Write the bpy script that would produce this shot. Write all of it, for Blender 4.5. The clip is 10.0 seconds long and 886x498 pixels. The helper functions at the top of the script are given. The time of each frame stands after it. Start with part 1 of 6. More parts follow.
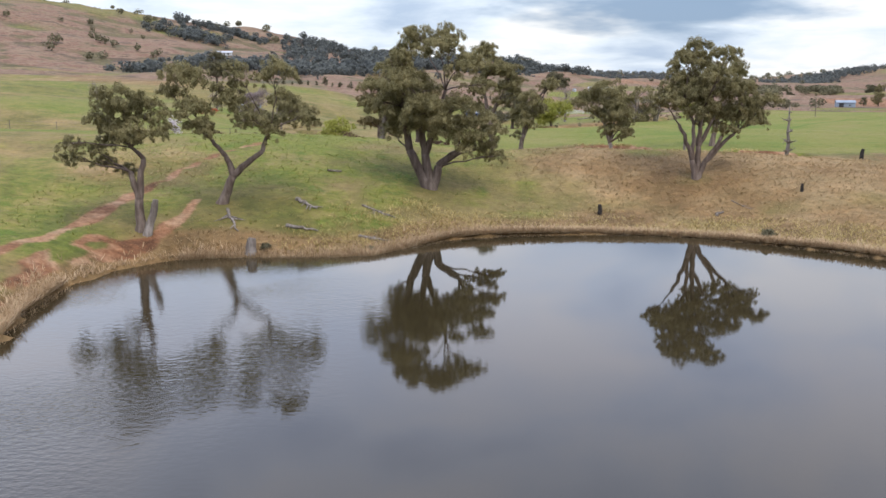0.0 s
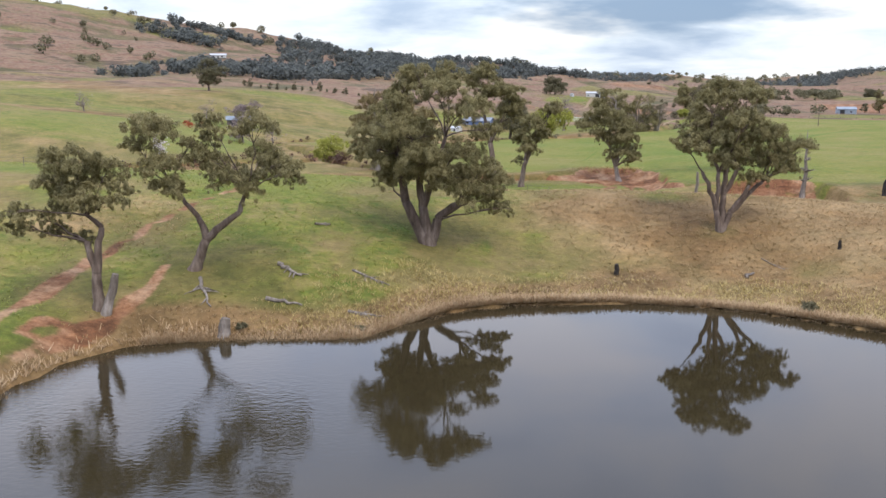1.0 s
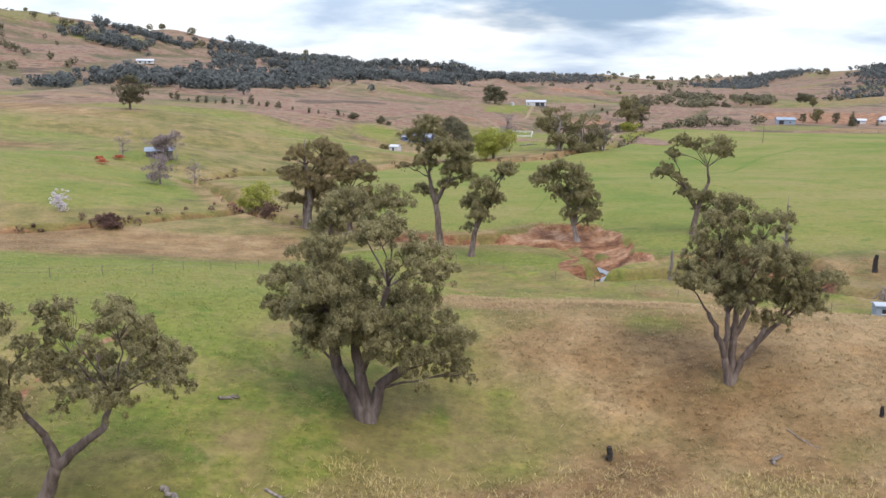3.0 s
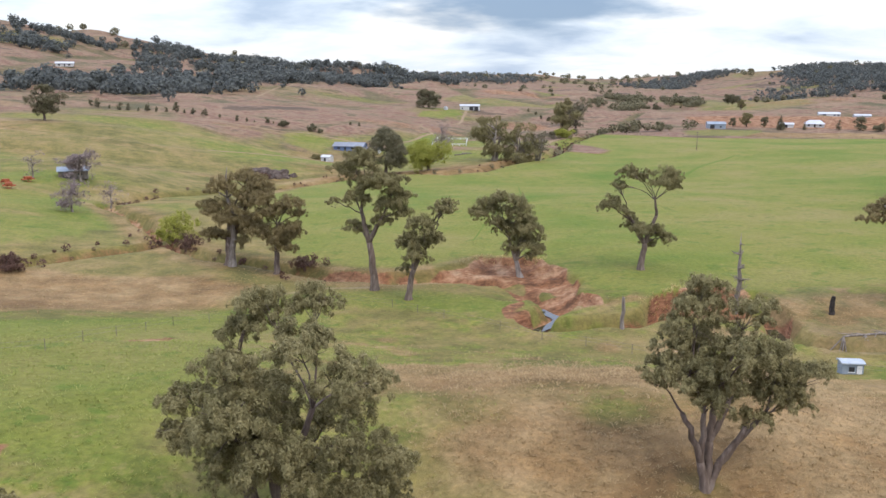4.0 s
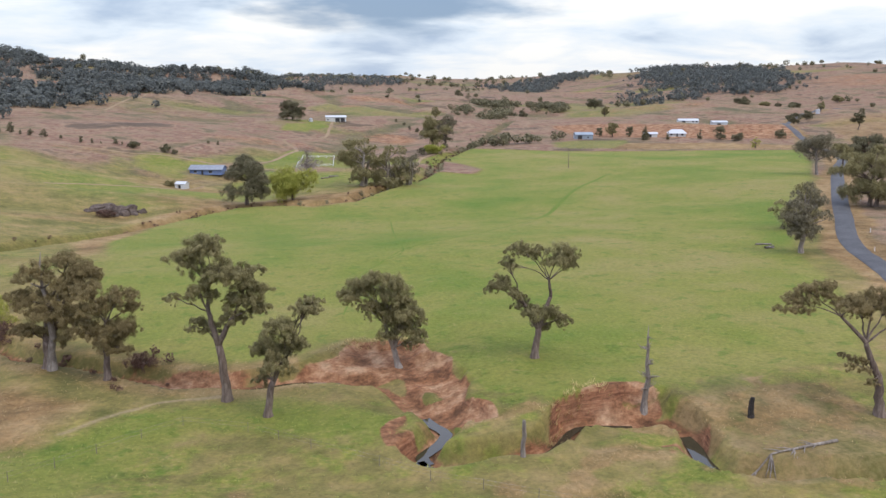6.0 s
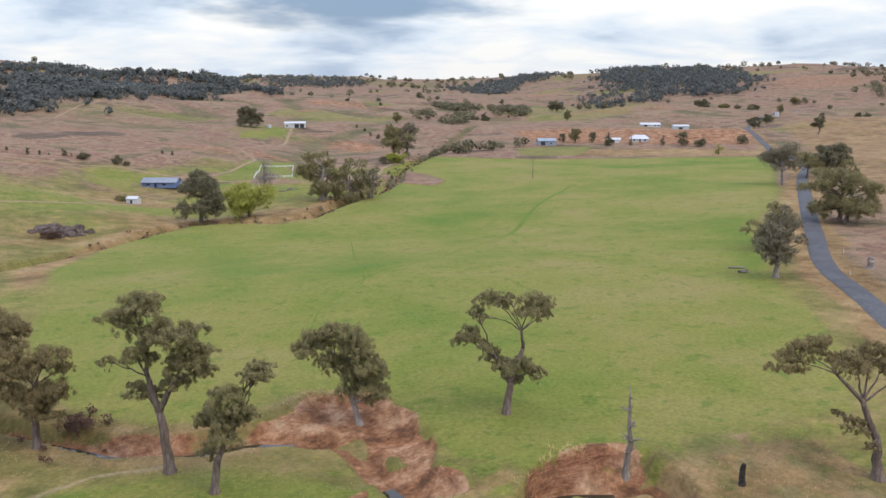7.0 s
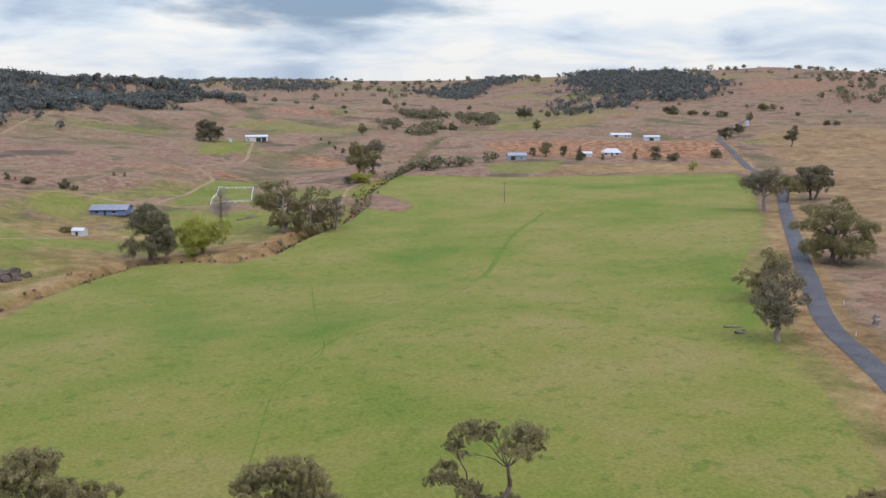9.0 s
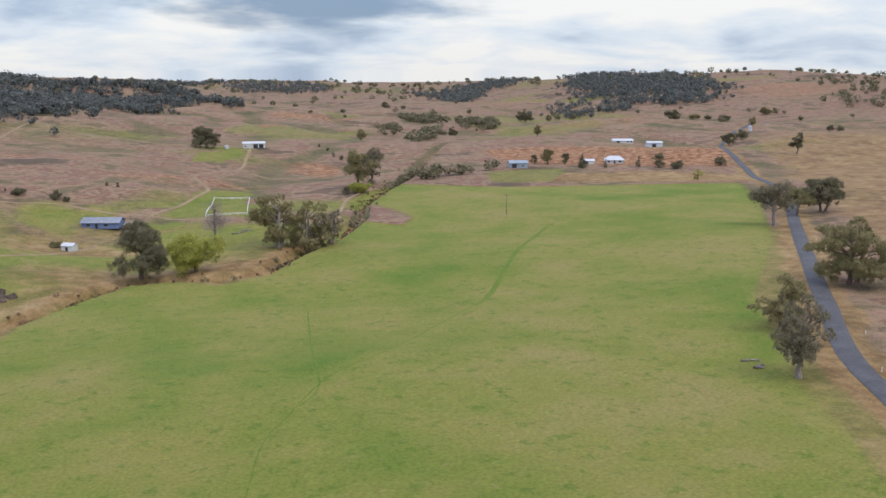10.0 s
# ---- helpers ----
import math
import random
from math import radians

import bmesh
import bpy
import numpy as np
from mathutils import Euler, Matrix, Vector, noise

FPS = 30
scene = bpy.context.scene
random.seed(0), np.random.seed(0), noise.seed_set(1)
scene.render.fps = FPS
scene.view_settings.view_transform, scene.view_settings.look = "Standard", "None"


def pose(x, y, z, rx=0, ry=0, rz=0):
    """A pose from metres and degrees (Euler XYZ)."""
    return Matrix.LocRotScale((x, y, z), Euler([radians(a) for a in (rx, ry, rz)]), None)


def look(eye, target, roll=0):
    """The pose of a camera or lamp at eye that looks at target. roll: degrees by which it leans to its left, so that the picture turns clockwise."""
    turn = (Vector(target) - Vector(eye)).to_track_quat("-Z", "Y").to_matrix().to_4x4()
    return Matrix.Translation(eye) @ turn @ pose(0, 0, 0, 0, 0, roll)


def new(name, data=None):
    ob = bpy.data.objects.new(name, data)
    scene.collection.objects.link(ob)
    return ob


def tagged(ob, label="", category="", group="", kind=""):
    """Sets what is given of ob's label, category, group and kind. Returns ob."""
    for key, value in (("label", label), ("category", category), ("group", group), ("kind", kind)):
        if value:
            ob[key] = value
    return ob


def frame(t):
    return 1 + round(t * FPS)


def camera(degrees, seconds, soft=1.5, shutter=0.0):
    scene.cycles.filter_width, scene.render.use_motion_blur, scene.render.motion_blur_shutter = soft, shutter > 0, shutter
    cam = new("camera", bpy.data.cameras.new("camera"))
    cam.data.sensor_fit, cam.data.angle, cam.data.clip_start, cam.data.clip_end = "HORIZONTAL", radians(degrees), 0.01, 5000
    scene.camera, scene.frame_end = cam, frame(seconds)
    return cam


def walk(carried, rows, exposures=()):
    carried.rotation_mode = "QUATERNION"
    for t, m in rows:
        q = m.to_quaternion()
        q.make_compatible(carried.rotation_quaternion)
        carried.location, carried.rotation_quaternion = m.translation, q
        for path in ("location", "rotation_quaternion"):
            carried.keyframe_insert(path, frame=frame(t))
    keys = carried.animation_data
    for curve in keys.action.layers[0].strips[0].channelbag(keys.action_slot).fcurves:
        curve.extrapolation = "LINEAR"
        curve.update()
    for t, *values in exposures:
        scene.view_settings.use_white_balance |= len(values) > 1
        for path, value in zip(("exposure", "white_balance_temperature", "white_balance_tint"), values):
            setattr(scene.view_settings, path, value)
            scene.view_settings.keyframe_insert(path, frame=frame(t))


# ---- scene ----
cam = camera(52.8, 10.0, 1.5)
EXPOSURES = [(0.0, 0.08), (2.0, 0.20), (3.5, 0.16), (4.5, 0.12), (5.5, 0.04), (7.5, -0.06), (10.0, -0.18)]
# seconds, place in metres, yaw, pitch and roll in degrees
PATH = [
    (0, 0.00, -0.00, 13.99, 0.04, -10.89, -0.06),
    (0.5, -0.18, 4.50, 15.60, 0.02, -10.93, 0.04),
    (1, -0.35, 9.27, 17.81, -0.25, -10.92, 0.10),
    (1.5, -0.59, 13.92, 19.96, -0.73, -10.99, 0.16),
    (2, -0.68, 18.89, 22.29, -1.70, -11.01, 0.19),
    (3.5, -0.08, 33.99, 28.63, -6.10, -11.14, 0.12),
    (4, 0.43, 39.26, 30.86, -8.47, -11.17, 0.12),
    (4.5, 1.16, 44.28, 32.92, -10.66, -11.19, 0.05),
    (5, 2.16, 49.53, 35.12, -12.85, -11.21, 0.01),
    (5.5, 3.25, 54.55, 37.14, -14.84, -11.24, -0.04),
    (6, 4.48, 59.66, 39.34, -16.90, -11.24, -0.03),
    (7.5, 9.05, 74.43, 45.64, -20.12, -11.29, -0.13),
    (8, 10.74, 79.46, 47.85, -20.92, -11.29, -0.12),
    (8.5, 12.57, 84.36, 49.88, -21.43, -11.30, -0.15),
    (9, 14.30, 89.29, 51.88, -21.46, -11.29, -0.13),
    (9.5, 15.94, 94.18, 53.73, -21.49, -11.28, -0.10),
    (10, 17.65, 99.27, 55.51, -21.51, -11.25, -0.10),
]
walk(cam, [(t, pose(0, 0, 0, 0, 0, 0) @ look((x, y, z), (
    x - math.sin(radians(yaw)) * math.cos(radians(pitch)),
    y + math.cos(radians(yaw)) * math.cos(radians(pitch)),
    z + math.sin(radians(pitch))), roll)) for t, x, y, z, yaw, pitch, roll in PATH],
    exposures=EXPOSURES)

# ---------------------------------------------------------------- world, sun
def node_maker(tree):
    def make(kind, links=(), **values):
        n = tree.nodes.new(kind)
        for key, value in values.items():
            setattr(n, key, value)
        for slot, source in links:
            if hasattr(source, "is_output") or isinstance(source, bpy.types.NodeSocket):
                tree.links.new(source, n.inputs[slot])
            else:
                n.inputs[slot].default_value = source
        return n
    return make


def build_world():
    world = bpy.data.worlds.new("sky")
    scene.world = world
    world.use_nodes = True
    tree = world.node_tree
    tree.nodes.clear()
    mk = node_maker(tree)

    def math_node(op, a, b=0.0, c=0.0, clamp=False):
        return mk("ShaderNodeMath", [(0, a), (1, b), (2, c)], operation=op, use_clamp=clamp).outputs[0]

    coord = mk("ShaderNodeTexCoord").outputs["Generated"]
    sep = mk("ShaderNodeSeparateXYZ", [(0, coord)])
    x, y, z = sep.outputs
    up = math_node("MAXIMUM", z, 0.0)
    lift = math_node("ADD", up, 0.20)
    plane = mk("ShaderNodeCombineXYZ", [(0, math_node("DIVIDE", x, lift)), (1, math_node("DIVIDE", y, lift)), (2, 0.0)]).outputs[0]
    billow = mk("ShaderNodeTexNoise", [("Vector", plane), ("Scale", 1.5), ("Detail", 8.0), ("Roughness", 0.55), ("Distortion", 0.3)]).outputs[0]
    streak = mk("ShaderNodeTexNoise", [("Vector", plane), ("Scale", 0.7), ("Detail", 3.0)]).outputs[0]
    mixed = math_node("ADD", math_node("MULTIPLY", billow, 0.6), math_node("MULTIPLY", streak, 0.4))
    wisp = mk("ShaderNodeTexNoise", [("Vector", mk("ShaderNodeMapping", [("Vector", coord), ("Scale", (9.0, 9.0, 42.0))]).outputs[0]), ("Scale", 1.0), ("Detail", 6.0)]).outputs[0]
    # one long dark cloud ahead, low over the hills
    azim = math_node("ARCTAN2", x, y)
    elev = math_node("ARCSINE", z)
    wob = math_node("MULTIPLY", math_node("SUBTRACT", math_node("ADD", math_node("MULTIPLY", billow, 0.3), math_node("MULTIPLY", wisp, 0.7)), 0.5), 2.3)
    u = math_node("DIVIDE", math_node("SUBTRACT", azim, radians(13.4)), radians(9.8))
    v = math_node("DIVIDE", math_node("SUBTRACT", elev, radians(3.9)), radians(1.6))
    dist = math_node("SQRT", math_node("ADD", math_node("MULTIPLY", u, u), math_node("MULTIPLY", v, v)))
    dark = mk("ShaderNodeMapRange", [(0, math_node("ADD", dist, wob)), (1, 0.45), (2, 1.15), (3, 1.0), (4, 0.0)], interpolation_type="SMOOTHSTEP").outputs[0]
    ramp = mk("ShaderNodeValToRGB", [(0, mixed)])
    r = ramp.color_ramp
    r.elements[0].position, r.elements[0].color = 0.36, (0.46, 0.57, 0.75, 1)
    r.elements[1].position, r.elements[1].color = 0.57, (1.0, 1.0, 1.0, 1)
    e = r.elements.new(0.47)
    e.color = (0.76, 0.85, 0.97, 1)
    cloud = mk("ShaderNodeMix", [(0, math_node("MULTIPLY", dark, 0.96)), (6, ramp.outputs[0]), (7, (0.25, 0.36, 0.53, 1))], data_type="RGBA")
    cloud_col = cloud.outputs[2]
    # overcast sky: brighter overhead than at the skyline
    lifted = mk("ShaderNodeMapRange", [(0, up), (1, 0.09), (2, 0.24), (3, 0.0), (4, SKY_MID)], interpolation_type="SMOOTHSTEP").outputs[0]
    # thinner, brighter cloud towards the west
    lifted = math_node("MULTIPLY", lifted, math_node("MULTIPLY_ADD", x, -0.8, 1.0))
    bright = math_node("ADD", math_node("MULTIPLY_ADD", up, SKY_ZENITH, SKY_HORIZON), lifted)
    cool = mk("ShaderNodeMix", [(0, mk("ShaderNodeMapRange", [(0, up), (1, 0.08), (2, 0.3)]).outputs[0]), (6, (1, 1, 1, 1)), (7, (0.90, 0.93, 1.10, 1))], data_type="RGBA")
    tint = mk("ShaderNodeMix", [(0, 1.0)], data_type="RGBA", blend_type="MULTIPLY")
    tree.links.new(cloud_col, tint.inputs[6])
    tree.links.new(cool.outputs[2], tint.inputs[7])
    back = mk("ShaderNodeBackground", [(0, tint.outputs[2]), (1, bright)])
    sky = mk("ShaderNodeTexSky", sky_type="NISHITA", sun_disc=False, sun_elevation=radians(SUN_ELEV), sun_rotation=radians(SUN_TURN))
    back2 = mk("ShaderNodeBackground", [(0, sky.outputs[0]), (1, 0.10)])
    both = mk("ShaderNodeMixShader", [(0, 0.88), (1, back2.outputs[0]), (2, back.outputs[0])])
    mk("ShaderNodeOutputWorld", [(0, both.outputs[0])])
    sun = bpy.data.lights.new("sun", "SUN")
    sun.energy, sun.angle, sun.color = SUN_POWER, radians(24), (1.0, 0.91, 0.76)
    ob = new("sun", sun)
    a, el = radians(SUN_TURN), radians(SUN_ELEV)
    ob.matrix_world = look((math.sin(a) * math.cos(el) * 50, math.cos(a) * math.cos(el) * 50, math.sin(el) * 50), (0, 0, 0))


SUN_ELEV, SUN_TURN, SUN_POWER = 52, 150, 1.9
SKY_ZENITH, SKY_MID, SKY_HORIZON = 0.80, 0.70, 1.06
build_world()

# ---------------------------------------------------------------- lie of the land
CREEK = [(-48, 260), (-38, 240), (-31, 222), (-25, 206), (-17, 194), (-8, 187), (-1, 181), (4, 176.8), (12.5, 174.6), (18.6, 175.3), (24.4, 173.5),
         (29.5, 169.6), (31, 164), (32.3, 157), (33, 151.6), (30.7, 149), (28.2, 146.5), (29.5, 143.4), (34.5, 143.2), (39.5, 143), (43.4, 145),
         (47.2, 149), (49.8, 149.8), (54.8, 148.2), (58.5, 147), (59.5, 143), (57.4, 138), (57, 133.1), (61.6, 129.9), (72, 127.2), (95, 118), (150, 90)]
CREEK_FAR = [(-48, 260), (-42, 285), (-24, 312), (-9, 334), (10, 365), (25, 382), (40, 378), (51, 370), (64, 372), (81, 398), (100, 423),
             (126, 470), (135, 504), (158, 545), (190, 600), (230, 680), (300, 800)]
WATER = 0.6
GULLY_WEST = [(-27, 208), (-36, 197), (-48, 185), (-70, 175), (-120, 160)]
ROAD = [(105, 117), (111, 141), (119.2, 164.2), (128.2, 182.2), (142.2, 206.2), (150.1, 220.3), (161, 236), (177.6, 256.2), (195, 278), (214, 301), (262, 358), (296, 397), (328, 433), (377, 510), (420, 580), (464, 658), (486, 690), (540, 742), (597, 800), (670, 874), (760, 940)]
FIELD = [(-3, 194), (-10, 225), (-10, 255), (-12, 304), (-5, 322), (6, 362), (21, 378), (37, 379), (49.6, 360), (61, 365), (80.6, 398), (99, 425), (113, 451), (117, 470),
         (137, 522), (171, 570), (216, 540), (271, 525), (351, 497), (300, 421), (227, 331), (173, 277), (149, 242), (131, 215), (122, 196), (108, 172), (92, 154), (62, 153.5),
         (46, 152), (40, 158), (40, 172), (36, 184), (28, 187), (18, 181), (9.5, 180), (2, 184)]


def seg_distance(x, y, pts):
    """Distance to a polyline, and how far along it the nearest place lies."""
    best = np.full(np.shape(x), 1e9)
    along = np.zeros(np.shape(x))
    run = 0.0
    for (ax, ay), (bx, by) in zip(pts[:-1], pts[1:]):
        dx, dy = bx - ax, by - ay
        n = math.hypot(dx, dy)
        t = np.clip(((x - ax) * dx + (y - ay) * dy) / (n * n), 0, 1)
        d = np.hypot(x - ax - t * dx, y - ay - t * dy)
        m = d < best
        best = np.where(m, d, best)
        along = np.where(m, run + t * n, along)
        run += n
    return best, along


def inside(x, y, pts):
    """Signed distance to a closed outline, above nought within."""
    d, _ = seg_distance(x, y, list(pts) + [pts[0]])
    odd = np.zeros(np.shape(x), bool)
    for (ax, ay), (bx, by) in zip(pts, list(pts[1:]) + [pts[0]]):
        if ay != by:
            odd ^= ((ay > y) != (by > y)) & (x < (bx - ax) * (y - ay) / (by - ay) + ax)
    return np.where(odd, d, -d)


def step(a, b, v):
    t = np.clip((v - a) / (b - a), 0, 1)
    return t * t * (3 - 2 * t)


def bumps(x, y, size, seed):
    """Smooth value noise of about -1 to 1."""
    px, py = x / size + seed * 17.31, y / size + seed * 9.77
    ix, iy = np.floor(px), np.floor(py)
    fx, fy = px - ix, py - iy
    fx, fy = fx * fx * (3 - 2 * fx), fy * fy * (3 - 2 * fy)

    def at(i, j):
        v = np.sin(i * 127.1 + j * 311.7 + seed * 74.7) * 43758.5453
        return 2 * (v - np.floor(v)) - 1
    return (at(ix, iy) * (1 - fx) + at(ix + 1, iy) * fx) * (1 - fy) + (at(ix, iy + 1) * (1 - fx) + at(ix + 1, iy + 1) * fx) * fy


POND = [(-26, -60), (-34, -20), (-29, 25), (-22.8, 44), (-24.1, 49.4), (-24.5, 57), (-23, 61.9), (-20.8, 64.8), (-17, 66), (-14.5, 66.3), (-8.5, 66.5), (-5.5, 66.9), (-3.4, 69.5),
        (0.6, 73.6), (3.5, 74.9), (7.1, 75.6), (13.3, 76.2), (20, 75), (23.6, 73.2), (30.3, 68.1), (39, 59), (45, 42), (49, 22), (51, 0), (46, -28), (30, -52)]
CLAY_A = [(16.8, 175.8), (20.5, 178.6), (25.2, 182), (28.5, 185.2), (31.5, 183.4), (35.5, 183.4), (38.2, 180.6), (39.2, 173.5), (39.5, 167.6), (39.4, 162.5), (37.6, 157.8), (38.6, 154), (38.8, 150.6), (36, 150),
          (33.6, 155), (31.8, 161), (31.2, 165), (29.6, 169.5), (26.8, 172.6), (23.8, 173.9), (19, 175.2)]
CLAY_B = [(42.2, 143.4), (43.6, 146.8), (46.2, 150.6), (50.2, 153.2), (54.6, 154.4), (58.6, 154.4), (60.5, 151.5), (59.5, 148.6), (56, 148.5), (52, 149.8), (48.3, 150), (45.2, 147.4), (43.4, 144.6)]
CLAY_C = [(24.6, 147), (25.3, 152), (26.7, 153.8), (28.7, 154.6), (28.8, 150), (28.2, 146.5)]
CLAY_E = [(-3.5, 186.8), (2.5, 181.6), (8.5, 179.2), (16.8, 177.6), (18.6, 175), (12.5, 174.2), (4, 176.4), (-2.5, 181.6)]
CLAY_D = [(53, 136.5), (54, 139.6), (57, 140), (56.8, 136)]
# red cattle pads by the water, and the half-width of each
PATHS = [([(-25.3, 49.5), (-25.7, 52.3), (-26.1, 55.5), (-26.7, 57.6), (-27.8, 61), (-27.8, 62.8), (-27.7, 66.6), (-27.2, 71.8), (-26.6, 75.9)], 0.62),
         ([(-26.6, 75.9), (-25.7, 79.5), (-24.6, 84.5), (-22.8, 90), (-20, 97)], 0.4),
         ([(-27.8, 62.8), (-28.6, 60.8), (-29, 58.4), (-29.4, 55)], 0.75),
         ([(-21.1, 74.9), (-21.3, 71.5), (-21.6, 68.2), (-22.3, 66), (-22.8, 64.3), (-23.8, 62.8), (-25, 60.2), (-25.6, 58.6)], 0.48),
         ([(-26.4, 62.2), (-25.4, 65)], 0.7), ([(-24.8, 62), (-23.2, 65.6)], 0.4), ([(-27.2, 60.7), (-25.9, 57.8)], 0.4), ([(-18, 129), (-15.5, 131.5), (-14.5, 134)], 0.5)]
VIVID = [(-60, 104), (-26, 97), (-12, 93), (-7, 104), (-7, 128), (-5, 150), (6, 158), (26, 150), (27, 156), (14, 170), (-2, 166), (-16, 152), (-60, 138)]
# low grassy tongues inside the creek's bends
TONGUES = [[(8, 173), (14, 174), (20, 175.3), (24, 173.2), (27, 171.6), (29, 169), (30.4, 164), (31.4, 158), (28.6, 154.5), (20, 158), (10, 166)],
           [(43.6, 143.8), (46, 147), (48.5, 149.4), (52, 149.2), (55, 148), (57.5, 146.3), (58.4, 143), (56.5, 139), (52, 137), (45, 138)]]
# pale beaten footpaths
FOOTPATHS = [([(9, 169.6), (4, 169.8), (0.8, 169.4), (-2.6, 167.4), (-5.9, 165.2), (-9, 162.5)], 0.28)]
MOUNDS = [(-29.1, 69.1, 8, -0.5), (-11.7, 75.8, 8, 0.4), (-11.5, 71.3, 8, -1.2), (14.8, 83.8, 9, -0.3), (25.8, 82.6, 10, -0.4), (54.8, 119.6, 14, 0.7), (9.4, 168.2, 19, -0.5), (69.8, 132.6, 16, 0.5), (37.6, 152, 17, 1), (29.6, 183.6, 20, 0.6), (52, 248.7, 28, 0.4), (121.8, 241.5, 30, -0.4), (184, 306, 39, -1.4), (118, 318, 37, -1.1), (76, 394, 44, 3.2), (174, 568, 65, 2.5), (326, 604, 75, -1.8), (346, 611, 77, -1.7), (194.4, 265.4, 36, 1.8), (9, 475, 52, -5), (74, 480, 53, 4.2), (133, 798, 89, 1.2), (95, 764, 85, 0.7), (-48, 562, 62, -0.8), (-100, 561, 63, -1), (33, 646, 71, 2), (-54, 473, 52, 2.5), (-82, 819, 91, 2.4), (-38, 1203, 132, -22.2), (-222, 921, 104, 5.3), (-110, 433, 49, 3.4), (-68, 304, 34, 3.4), (-121, 316, 37, -1.2), (215, 786, 90, 7.7), (416, 1510, 140, -1.8), (472, 791, 101, -5), (702, 1051, 139, -2), (19, 100, 11, 0.4)]


# east, north, reach each way and strength of green and of red-brown stretches of hillside
GREEN_PATCHES = [(39, 850, 70, 24, 0.8), (100, 712, 42, 24, 0.9), (752, 2493, 120, 120, 0.9), (1009, 1960, 120, 140, 0.8), (362, 845, 55, 26, 0.75), (0, 503, 16, 26, 1.5), (-73, 735, 40, 14, 0.8), (10, 820, 50, 30, 0.6), (18, 446, 46, 20, 1.7), (64, 452, 30, 22, 1.6), (66, 515, 22, 28, 1.4)]
GREEN_FLATS = [[(-115, 206), (-62, 196), (-44, 200), (-34, 226), (-46, 262), (-60, 300), (-100, 296)], [(-12, 514), (6, 519), (14, 496), (6, 470), (-8, 486)], [(30, 502), (54, 490), (76, 455), (70, 420), (52, 418), (30, 470)], [(46, 508), (60, 544), (75, 578), (98, 590), (82, 483), (68, 486)],
               [(-16, 410), (6, 462), (28, 420), (14, 384), (-12, 372)], [(85, 715), (117, 744), (119, 720), (97, 690), (77, 678)]]
RED_PATCHES = [(153, 672, 22, 50, 0.6), (250, 1090, 70, 40, 0.55), (1090, 1270, 160, 160, 0.5), (530, 930, 130, 60, 0.45), (160, 960, 70, 40, 0.5), (60, 600, 60, 24, 0.45), (-10, 660, 50, 20, 0.4), (700, 1500, 120, 120, 0.5)]


def far_hills(x, y):
    th = np.degrees(np.arctan2(x, np.maximum(y, 1e-6) * (y > 0) + y * (y <= 0)))
    r = np.hypot(x, y)
    crest = np.interp(th, [-60, -40, -26, -22, -16, -10, -6.5, -3.5, -2.3, -1, 2, 5, 8, 14, 40, 60], [110, 122, 121, 110, 96, 76, 63, 53, 47, 42, 38, 30, 15, -4, -6, 0])
    wide = np.interp(th, [-60, -26, 0, 10], [1250, 1330, 1480, 1700])
    one = np.where(r < wide, step(0, 1, np.clip((r - 620) / (wide - 620), 0, 1)) ** 1.4, 1 - 0.6 * step(0, 900, r - wide))
    crest2 = np.interp(th, [-60, 0, 6, 9, 14, 18.3, 20.6, 24, 28.5, 33, 36, 39.6, 43, 48, 60, 90], [60, 30, 14, 26, 24, 8, 19, 28, 42, 46, 47, 52, 46, 38, 45, 45])
    wide2 = np.interp(th, [0, 20, 28, 34, 45, 60], [2900, 2900, 2400, 2200, 2080, 2000])
    two = np.where(r < wide2, step(0, 1, np.clip((r - wide2 + 1050) / 1050, 0, 1)), 1 - 0.7 * step(0, 1300, r - wide2))
    return crest, one, crest2, two, r, th


